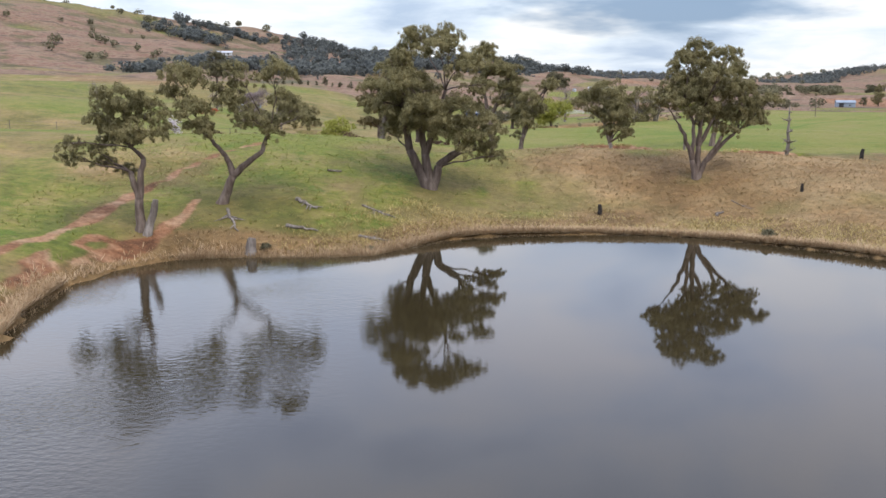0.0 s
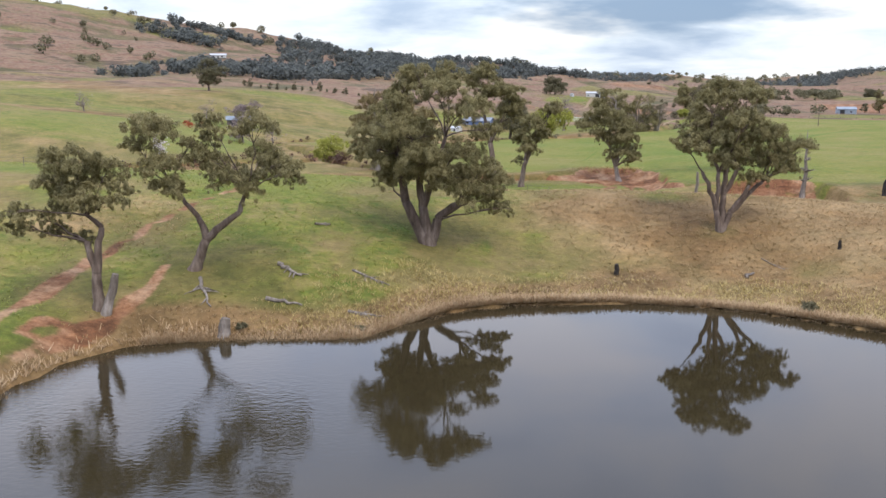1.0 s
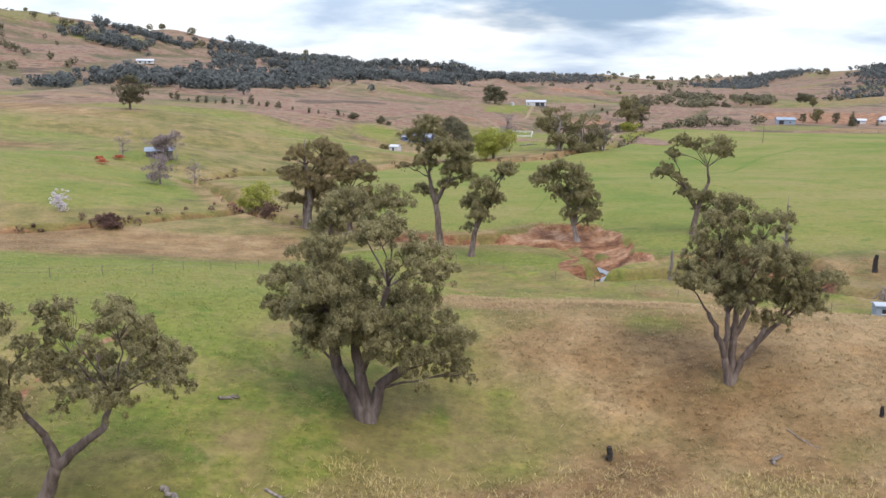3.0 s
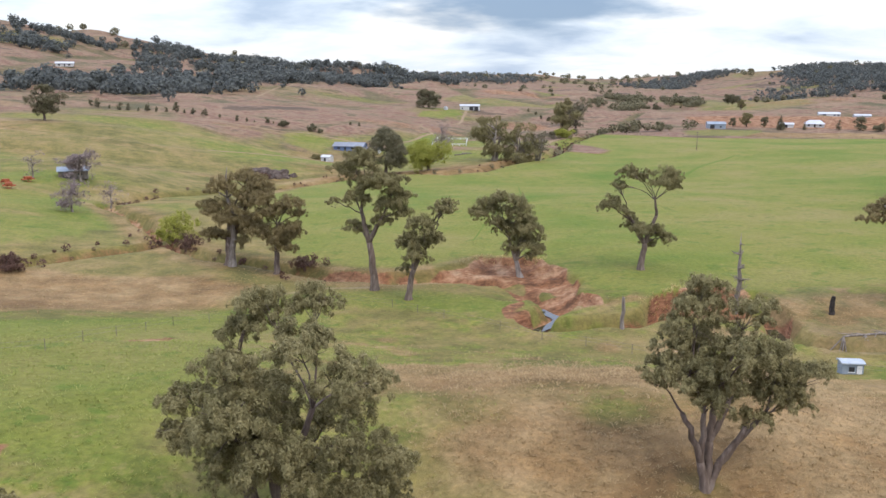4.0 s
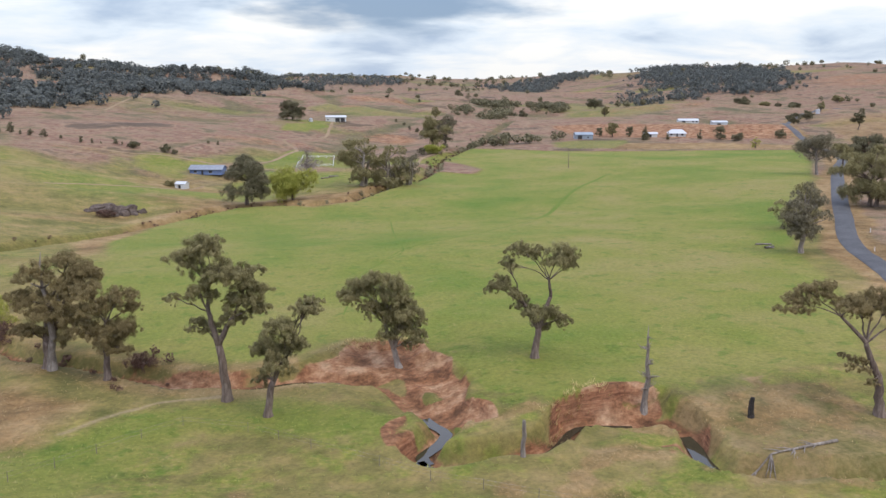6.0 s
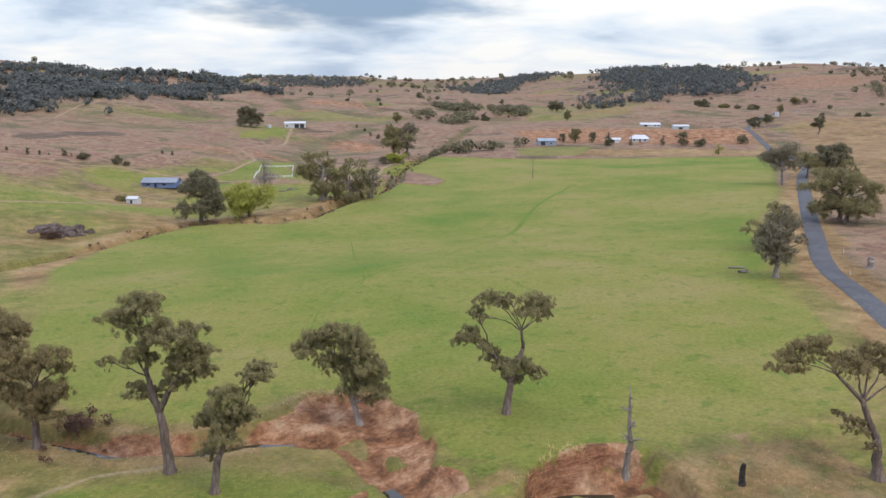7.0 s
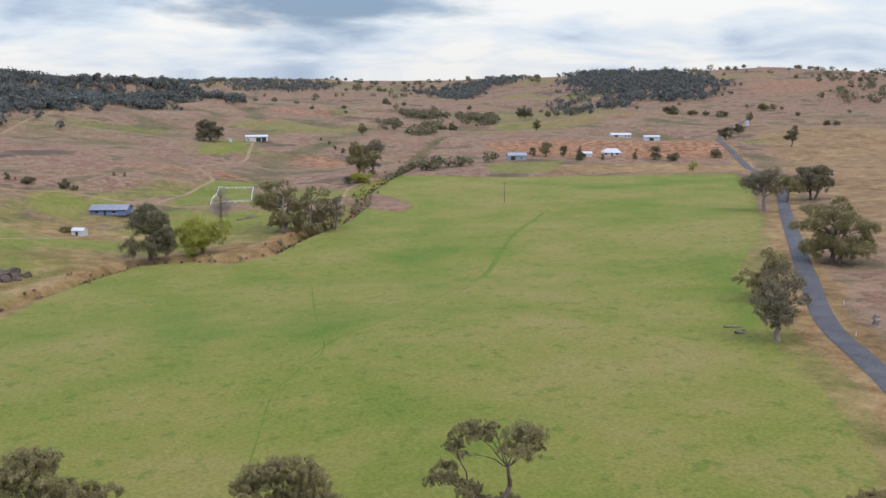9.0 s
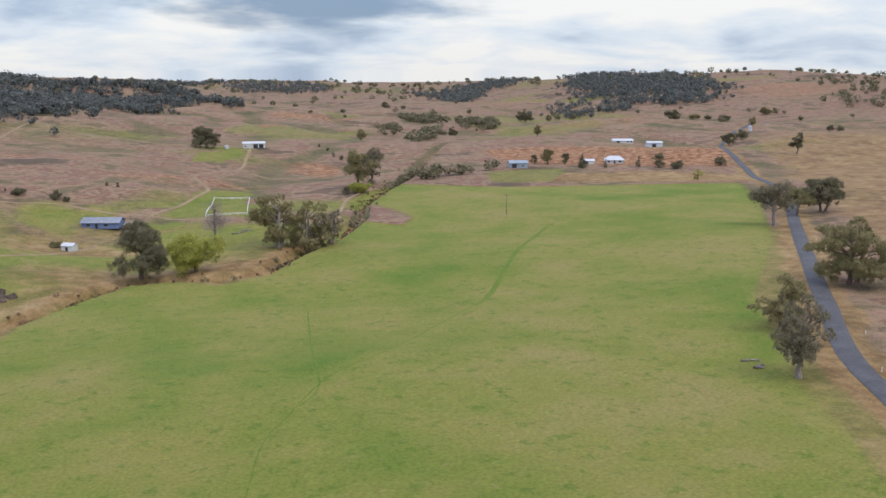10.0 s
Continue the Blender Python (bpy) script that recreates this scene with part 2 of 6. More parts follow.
def ground_height(x, y):
    x, y = np.asarray(x, float), np.asarray(y, float)
    base = np.interp(y, [130, 190, 240, 290, 320, 400, 570, 1300], [-0.5, -0.3, 0.1, -2.2, -4.0, -7.6, -8.2, -9])
    base = base + 1.5 * step(34, 52, x) * step(136, 152, y) * (1 - step(185, 240, y))
    base = base + np.clip((x - 118) * 0.04, -1.5, 4) * step(260, 300, y) * (1 - step(420, 560, y))
    # slopes that climb away from the far creek
    cx = np.interp(y, [150, 200, 232, 280, 326, 362, 394, 478, 560, 650, 800, 1300], [-16, -24, -36, -44, -10, 18, 74, 116, 166, 213, 298, 520])
    d = cx - x
    d0 = np.interp(y, [200, 320, 407, 470, 600, 800], [6, 8, 50, 78, 86, 90])
    climb = 34 * (1 - np.exp(-np.maximum(d - d0, 0) * 0.165 / 34)) * step(150, 235, y)
    # ground right of the road rises gently
    rise = np.maximum(x - np.interp(y, [150, 263, 384, 560, 790], [122, 196, 294, 424, 610]), 0)
    climb = climb + 9 * (1 - np.exp(-rise * 0.045 / 9))
    crest, one, crest2, two, r, th = far_hills(x, y)
    z = base + climb
    far = step(500, 900, r)
    z = z + far * (9.0 * bumps(x, y, 260, 3) + 5.0 * bumps(x, y, 105, 4) + 1.1 * bumps(x, y, 38, 13)) * (1 - 0.5 * step(1500, 2400, r))
    z = z + far * 5.5 * (np.abs(bumps(x, y, 150, 17)) + 0.5 * np.abs(bumps(x, y, 62, 18)) - 0.5) * (1 - 0.5 * step(1500, 2400, r))
    z = z + np.maximum(crest - base - climb, 0) * one
    z = np.maximum(z, -9 + (crest2 + 9) * two + (7 * bumps(x, y, 210, 8) + 3.5 * bumps(x, y, 90, 14)) * two)
    # folds and stock terraces on the western slope
    slope = step(205, 260, y) * (1 - step(520, 700, r)) * step(8, 40, cx - x)
    z = z + slope * (1.1 * bumps(x * 0.6, y, 26, 15) + 0.2 * bumps(x * 0.6, y, 9, 16))
    # knoll and dam wall between pond and creek
    s = inside(x, y, POND)
    out = -s
    left = np.interp(out, [0, 2.5, 5, 9.5, 14, 25, 36], [0.95, 2.3, 3.1, 3.9, 4.4, 6.3, 7.6])
    right = np.interp(out, [0, 4, 8, 12, 16, 22, 29], [0.95, 1.2, 1.55, 2.3, 3.5, 4.9, 5.8])
    k = step(-16, 12, x)
    knoll = (left * (1 - k) + right * k) * np.interp(x, [-90, -30, 30, 48, 75, 120], [1.15, 1.0, 1.0, 0.82, 0.4, 0.25])
    low = np.interp(x, [-60, -15, 15, 55, 90], [205, 166, 146, 124, 112])
    fade = 1 - step(0, 1, np.clip((y - 99) / np.maximum(low - 99, 8), 0, 1))
    knoll = (knoll + 0.6) * fade - 0.6
    z = np.where((y < 230) & (x < 220), np.maximum(z, knoll), z)
    crk, _ = seg_distance(x, y, CREEK)
    z = z + (0.07 * bumps(x, y, 2.3, 11) + 0.16 * bumps(x, y, 7.0, 12)) * step(0, 6, out) * (1 - step(220, 420, r)) * np.where(crk < 7, 0.4, 1)
    free = 1.0
    for mx, my, mr, mh in MOUNDS:
        near = np.exp(-((x - mx) ** 2 + (y - my) ** 2) / (mr * mr))
        z = z + mh * near
        free = free * (1 - near)
    # washed-out gullies and spurs on the far slopes
    wx, wy = x + 30 * bumps(x, y, 90, 61), y + 30 * bumps(x, y, 90, 62)
    spur = np.abs(bumps(wx, wy * 0.6, 110, 63)) + 0.6 * np.abs(bumps(wx, wy * 0.7, 52, 64)) - 0.55
    z = z + 8.0 * spur * free * step(470, 720, r) * (1 - step(1400, 1900, r)) * step(20, 110, d)
    # grassy lip and pond bed
    z = np.where(s > -1.2, np.where(s > 0, WATER - 0.35 - 0.12 * np.minimum(s, 16), np.minimum(z, WATER + 0.38 + 0.25 * out)), z)
    # creek bed, cut about two metres down
    wide = 0.8 + 0.4 * bumps(x, y, 11, 5)
    worn = np.maximum(step(-1.5, 1.5, inside(x, y, CLAY_A)), step(-1.2, 1.2, inside(x, y, CLAY_B)))
    for outline in TONGUES:
        t = step(-0.5, 2.5, inside(x, y, outline))
        z = z * (1 - t) + np.minimum(z, -1.6 + 0.2 * crk) * t
    # each bank breaks away at a steep lip, then runs down in gullied slopes to the bed
    for outline, shape in ((CLAY_E, (1, 0.6, 0.5, 0.4, 0.25, 0.0)), (CLAY_A, (1, 0.62, 0.50, 0.27, 0.12, 0.0)), (CLAY_B, (1, 0.72, 0.55, 0.38, 0.22, 0.0))):
        lip = inside(x, y, outline) + 0.75 * bumps(x, y, 3.1, 33) + 0.4 * bumps(x, y, 1.3, 34)
        q = np.clip(lip, 0, None) / (np.clip(lip, 0, None) + np.clip(crk - 0.7, 0, None) + 0.25)
        q = np.clip(q + 0.10 * bumps(x, y, 1.7, 35) * step(0, 0.15, q) * (1 - step(0.8, 1, q)), 0, 1)
        fall = np.interp(q, (0, 0.10, 0.22, 0.5, 0.75, 1), shape)
        z = np.where(lip > 0, -1.9 + (z + 1.9) * fall, z)
    crk = crk * (1 - 0.3 * worn)
    cut = 1 - step(wide, wide + 1.7 + 0.8 * bumps(x, y, 5, 6), crk)
    z = z * (1 - cut) + np.minimum(z, -2.2 + 0.1 * bumps(x, y, 2.4, 7)) * cut
    z = z + worn * (0.16 * bumps(x, y, 2.4, 41) + 0.10 * bumps(x, y, 1.1, 42)) * (1 - cut)
    gly, _ = seg_distance(x, y, GULLY_WEST)
    z = z - 2.4 * (1 - step(0.8, 2.6, gly + 0.6 * bumps(x, y, 6, 9)))
    crf, _ = seg_distance(x, y, CREEK_FAR)
    z = z - 3.0 * (1 - step(1.4, 4.8, crf)) * step(255, 290, y)
    return z


def land_cover(x, y, z):
    """Lush grass, straw-coloured grass, bare clay and hill brown, each 0 to 1."""
    crest, one, crest2, two, r, th = far_hills(x, y)
    f = inside(x, y, FIELD)
    n1, n2, n3, n4 = bumps(x, y, 13, 21), bumps(x, y, 42, 22), bumps(x, y, 4.5, 23), bumps(x, y, 120, 24)
    lush = step(-3, 2, f)
    s = -inside(x, y, POND)
    # knoll: green to the west, straw on the sunny dam wall
    knoll = (1 - step(150, 176, y)) * step(-0.5, 1, s) * (x < 130)
    side = step(0, 16, x + 5 * n1 - 0.1 * (y - 80)) * (1 - step(98, 126, y + 9 * n1 + 5 * n3))
    mid = np.clip(np.interp(y, [85, 120], [0.54, 0.52]) + 0.4 * n1 + 0.4 * n3 + 0.45 * bumps(x, y, 1.9, 26), 0, 1) * (1 - 0.85 * side)
    band = np.exp(-((y - 112 - 0.1 * x - 3 * n1) / 6.5) ** 2) * step(0, 12, x) * (1 - step(44, 60, x))
    mid = mid * (1 - 0.8 * band)
    lush = np.maximum(lush, knoll * mid)
    vivid = inside(x, y, VIVID)
    lush = np.maximum(lush, step(-5, 4, vivid + 3 * n1) * 0.95)
    # west of the creek
    west = step(188, 215, y) * (f < 0) * (x < 150) * (1 - step(400, 640, y + 0.5 * x))
    n5 = bumps(x * 0.3 + 0.2 * y, y, 13, 25)
    lush = np.maximum(lush, west * np.clip(0.26 + 0.42 * n2 + 0.25 * n1 + 0.18 * n5, 0, 1))
    flat = 1.25 * np.exp(-(((x - 40) / 90) ** 4 + ((y - 452) / 85) ** 4)) * (f < 0)
    lush = np.maximum(lush, np.clip(flat * (0.74 + 0.7 * n2 + 0.4 * n1), 0, 1))
    lush = np.maximum(lush, 0.9 * np.exp(-(((x - 105) / 26) ** 2 + ((y - 742) / 16) ** 2)))
    lush = np.maximum(lush, step(0.45, 0.8, n4 + 0.3 * n2) * step(600, 900, r) * 0.55)
    for px, py, rx, ry, k in GREEN_PATCHES:
        lush = np.maximum(lush, 0.55 * k * np.exp(-(((x - px) / rx) ** 2 + ((y - py) / ry) ** 2) ** 2 + 0.3 * n1))
    dead = step(0.25, 0.75, bumps(x, y, 6.5, 28) + 0.6 * bumps(x, y, 2.6, 29)) * (y > 95) * (y < 152) * (f < -2) * (1 - step(-5, 4, inside(x, y, VIVID)))
    strip = inside(x, y, [(-75, 140), (-34, 150), (-12, 160), (-8, 172), (-16, 178), (-40, 184), (-75, 182)])
    straw = np.clip(1 - step(1.2, 5.5, s + 1.4 * n1), 0, 1) + knoll * side * np.clip(0.74 + 0.4 * n1 + 0.4 * n3, 0, 1) + 0.85 * band
    straw = np.maximum(straw, west * np.clip(0.12 + 0.55 * n5 - 0.5 * n2, 0, 0.75))
    straw = np.maximum(straw, 0.62 * dead)
    worn_bank = np.exp(-(((x + 28) / 8) ** 2 + ((y - 76) / 12) ** 2))
    straw = np.maximum(straw, np.clip(0.45 * worn_bank + 0.4 * n1, 0, 1) * (worn_bank > 0.1))
    lush = lush * (1 - 0.4 * worn_bank)
    pads = step(-3, 3, inside(x, y, [(-44, 42), (-24.8, 48), (-25.5, 57), (-22.5, 64), (-20.5, 76), (-28, 80), (-44, 74)]) + 2 * n3)
    straw = straw * (1 - 0.75 * pads * step(0.8, 2.0, s))
    lush = np.maximum(lush, pads * np.clip(0.62 + 0.5 * n3 + 0.3 * n1, 0, 1) * step(0.8, 2.0, s))
    straw = np.maximum(straw, step(-4, 5, strip + 3 * n1) * 0.9)
    edge_strip = np.exp(-((f + 5) / 5.0) ** 2) * step(235, 300, y) * (1 - step(430, 520, y)) * (x < 140)
    straw = np.maximum(straw, 0.8 * edge_strip)
    brown = step(0, 1, np.clip((r + 0.1 * x - 400 - 90 * n2) / 190, 0, 1)) * (1 - 0.9 * step(-3, 2, f))
    brown = np.maximum(brown, step(2, 12, x - np.interp(y, [150, 263, 384, 560], [106, 176, 276, 402])) * (y > 120))
    straw = np.maximum(straw, 0.62 * step(6, 30, x - np.interp(y, [150, 263, 384, 560, 700], [112, 184, 286, 414, 520]) + 10 * n2) * (y > 120) * (1 - step(620, 900, y)))
    rd, _ = seg_distance(x, y, ROAD)
    verge = 1 - step(4.5, 9.5, rd + 2.0 * n1)
    straw = np.maximum(straw, 0.8 * verge)
    lush = lush * (1 - 0.8 * verge)
    spit = inside(x, y, [(112, 455), (120, 486), (139, 512), (147, 484), (147, 458), (133, 443)])
    lush = lush * (1 - 0.9 * step(-6, 4, spit + 4 * n1))
    brown = np.maximum(brown, step(-4, 5, spit + 4 * n1))
    stubble = inside(x, y, [(257, 545), (296, 594), (350, 580), (392, 540), (364, 503), (310, 524)])
    lush = lush * (1 - step(-4, 3, stubble))
    olive = inside(x, y, [(250, 612), (309, 618), (270, 548), (226, 556)])
    lush = np.maximum(lush, 0.62 * step(-5, 4, olive + 3 * n1))
    for green in GREEN_FLATS:
        lush = np.maximum(lush, 0.95 * step(-5, 5, inside(x, y, green) + 4 * n1 + 2 * n3))
    bend = inside(x, y, [(50, 405), (82, 408), (72, 374), (50, 370)])
    lush = lush * (1 - 0.85 * step(-3, 3, bend + 3 * n1))
    gully = inside(x, y, [(56, 126), (58, 136), (61, 150), (70, 151), (90, 138), (110, 128), (100, 118), (75, 124)])
    brown = np.maximum(brown, 0.4 * step(-3, 3, gully + 2 * n3))
    lush = lush * (1 - 0.8 * step(-2, 3, gully))
    crk, _ = seg_distance(x, y, CREEK)
    bush = np.exp(-(((crk - 4) / 4.0) ** 2)) * (x < 20) * (y > 160) * (y < 260)
    straw = np.maximum(straw, 0.55 * bush)
    lush = lush * (1 - 0.6 * bush)
    clay = (1 - step(0.7, 2.0, crk + 0.9 * n3)) * 0.7
    straw = np.maximum(straw, 0.9 * step(-3, 3, stubble))
    for px, py, rx, ry, k in RED_PATCHES:
        clay = np.maximum(clay, k * np.exp(-(((x - px) / rx) ** 2 + ((y - py) / ry) ** 2) ** 2) + 0.12 * n1)
    tilled = inside(x, y, [(291, 720), (368, 735), (399, 700), (452, 625), (405, 572), (360, 600), (315, 632), (285, 655)])
    clay = np.maximum(clay, 0.85 * step(-8, 8, tilled + 5 * n1))
    for outline in (CLAY_A, CLAY_B, CLAY_C, CLAY_D, CLAY_E):
        grown = step(0.0, 0.5, bumps(x, y, 3.6, 27) + 0.5 * n3) * (1 - step(2.5, 6.0, crk))
        clay = np.maximum(clay, step(-0.7, 0.8, inside(x, y, outline) + 0.8 * n3) * (1 - 0.75 * grown))
    for line, width in PATHS:
        dp, _ = seg_distance(x, y, line)
        clay = np.maximum(clay, (1 - step(width * 0.6, width * 1.5, dp + 0.3 * n3)) * 0.85)
    gly, _ = seg_distance(x, y, GULLY_WEST)
    clay = np.maximum(clay, (1 - step(1.0, 3.2, gly + 1.2 * n3)) * 0.55)
    crf, _ = seg_distance(x, y, CREEK_FAR)
    clay = np.maximum(clay, (1 - step(0.8, 2.6, crf + 1.5 * n3)) * 0.55 * (y > 250))
    clay = np.maximum(clay, step(0.5, 0.9, n2 + 0.4 * n4) * step(700, 950, r) * 0.35)
    return [np.clip(v, 0, 1) for v in (lush, straw, clay, brown)]


def ground_tone(x, y, z):
    """Far hollows against crests, beaten footpaths, and rough tussocky turf, each 0 to 1."""
    r = np.hypot(x, y)
    far = r > 240
    hollowness = np.full(np.shape(x), 0.5)
    xf, yf, zf = x[far], y[far], z[far]
    d = 24.0
    bend = sum(ground_height(xf + a * d, yf + b * d) for a, b in ((1, 0), (-1, 0), (0, 1), (0, -1))) - 4 * zf
    hollowness[far] += np.clip(1.3 * bend / d, -0.45, 0.45)
    hollowness = 0.5 + (hollowness - 0.5) * step(240, 420, r)
    beaten = np.zeros(np.shape(x))
    for line, width in FOOTPATHS:
        dp, _ = seg_distance(x, y, line)
        beaten = np.maximum(beaten, 1 - step(width * 0.6, width * 1.9, dp))
    rough = (1 - step(-3, 3, inside(x, y, FIELD))) * (1 - 0.75 * step(-4, 4, inside(x, y, VIVID)))
    for green in GREEN_FLATS:
        rough = rough * (1 - 0.6 * step(-5, 5, inside(x, y, green)))
    return [np.clip(v, 0, 1) for v in (hollowness, beaten, rough)]


def spaced(stops):
    """Grid lines from (start, spacing) rows, the spacing growing evenly between."""
    out = [stops[0][0]]
    for (a, da), (b, db) in zip(stops[:-1], stops[1:]):
        while out[-1] < b - 1e-6:
            k = (out[-1] - a) / (b - a)
            out.append(out[-1] + da * (1 - k) + db * k)
        out[-1] = b
    return np.array(out)


GX = spaced([(-3600, 220), (-900, 40), (-160, 6), (-45, 1.0), (13, 1.0), (16, 0.46), (62, 0.46), (66, 1.0), (150, 2.2), (480, 7), (1400, 30), (4200, 180)])
GY = spaced([(-900, 120), (-80, 10), (35, 1.2), (130, 1.1), (134, 0.46), (187, 0.46), (192, 1.0), (300, 2.2), (640, 5), (1500, 18), (3200, 60), (4700, 200)])


def grid_mesh(name, gx, gy, material):
    xx, yy = np.meshgrid(gx, gy)
    zz = ground_height(xx, yy)
    nx, ny = len(gx), len(gy)
    me = bpy.data.meshes.new(name)
    co = np.stack([xx, yy, zz], -1).reshape(-1, 3)
    i = (np.arange(ny - 1)[:, None] * nx + np.arange(nx - 1)[None]).ravel()
    quads = np.stack([i, i + 1, i + nx + 1, i + nx], 1)
    me.vertices.add(len(co))
    me.vertices.foreach_set("co", co.ravel())
    me.loops.add(quads.size)
    me.loops.foreach_set("vertex_index", quads.ravel())
    me.polygons.add(len(quads))
    me.polygons.foreach_set("loop_start", np.arange(len(quads)) * 4)
    me.polygons.foreach_set("use_smooth", np.ones(len(quads), bool))
    me.update(calc_edges=True)
    cover = np.stack(land_cover(xx, yy, zz), -1).reshape(-1, 4)
    att = me.attributes.new("cover", "FLOAT_COLOR", "POINT")
    att.data.foreach_set("color", cover.ravel())
    tone = np.ones((len(co), 4))
    tone[:, :3] = np.stack(ground_tone(xx, yy, zz), -1).reshape(-1, 3)
    att = me.attributes.new("tone", "FLOAT_COLOR", "POINT")
    att.data.foreach_set("color", tone.ravel())
    me.materials.append(material)
    return me

# ---------------------------------------------------------------- materials
def shader(name):
    mat = bpy.data.materials.new(name)
    mat.use_nodes = True
    tree = mat.node_tree
    tree.nodes.clear()
    mk = node_maker(tree)
    bsdf = mk("ShaderNodeBsdfPrincipled")
    mk("ShaderNodeOutputMaterial", [(0, bsdf.outputs[0])])
    return mat, tree, mk, bsdf


def ramp_node(mk, fac, stops):
    n = mk("ShaderNodeValToRGB", [(0, fac)])
    els = n.color_ramp.elements
    els[0].position, els[0].color = stops[0][0], (*stops[0][1], 1)
    els[1].position, els[1].color = stops[-1][0], (*stops[-1][1], 1)
    for p, c in stops[1:-1]:
        els.new(p).color = (*c, 1)
    return n.outputs[0]


def mix_rgb(mk, fac, a, b, blend="MIX"):
    n = mk("ShaderNodeMix", [], data_type="RGBA", blend_type=blend)
    for k, v in ((0, fac), (6, a), (7, b)):
        if isinstance(v, bpy.types.NodeSocket):
            n.id_data.links.new(v, n.inputs[k])
        else:
            n.inputs[k].default_value = (*v, 1) if isinstance(v, tuple) else v
    return n.outputs[2]


def simple(name, colors, scale, rough=0.8, bump=0.3, detail=6.0, metal=0.0, stretch=(1, 1, 1), distance=0.02):
    """A rough surface whose colour wanders between some colours at two scales."""
    mat, tree, mk, bsdf = shader(name)
    co = mk("ShaderNodeTexCoord").outputs["Object"]
    mp = mk("ShaderNodeMapping", [("Vector", co), ("Scale", stretch)]).outputs[0]
    n1 = mk("ShaderNodeTexNoise", [("Vector", mp), ("Scale", scale), ("Detail", detail), ("Roughness", 0.65)]).outputs[0]
    n2 = mk("ShaderNodeTexNoise", [("Vector", mp), ("Scale", scale * 0.13), ("Detail", 3.0)]).outputs[0]
    both = mk("ShaderNodeMath", [(0, n1), (1, 0.6), (2, mk("ShaderNodeMath", [(0, n2), (1, 0.4)], operation="MULTIPLY").outputs[0])], operation="MULTIPLY_ADD").outputs[0]
    k = len(colors)
    col = ramp_node(mk, both, [(0.34 + 0.32 * i / (k - 1), c) for i, c in enumerate(colors)])
    tree.links.new(col, bsdf.inputs["Base Color"])
    bsdf.inputs["Roughness"].default_value = rough
    bsdf.inputs["Metallic"].default_value = metal
    bsdf.inputs["Specular IOR Level"].default_value = 0.1 if rough > 0.8 else 0.4
    if bump:
        b = mk("ShaderNodeBump", [("Strength", bump), ("Distance", distance), ("Height", n1)])
        tree.links.new(b.outputs[0], bsdf.inputs["Normal"])
    return mat


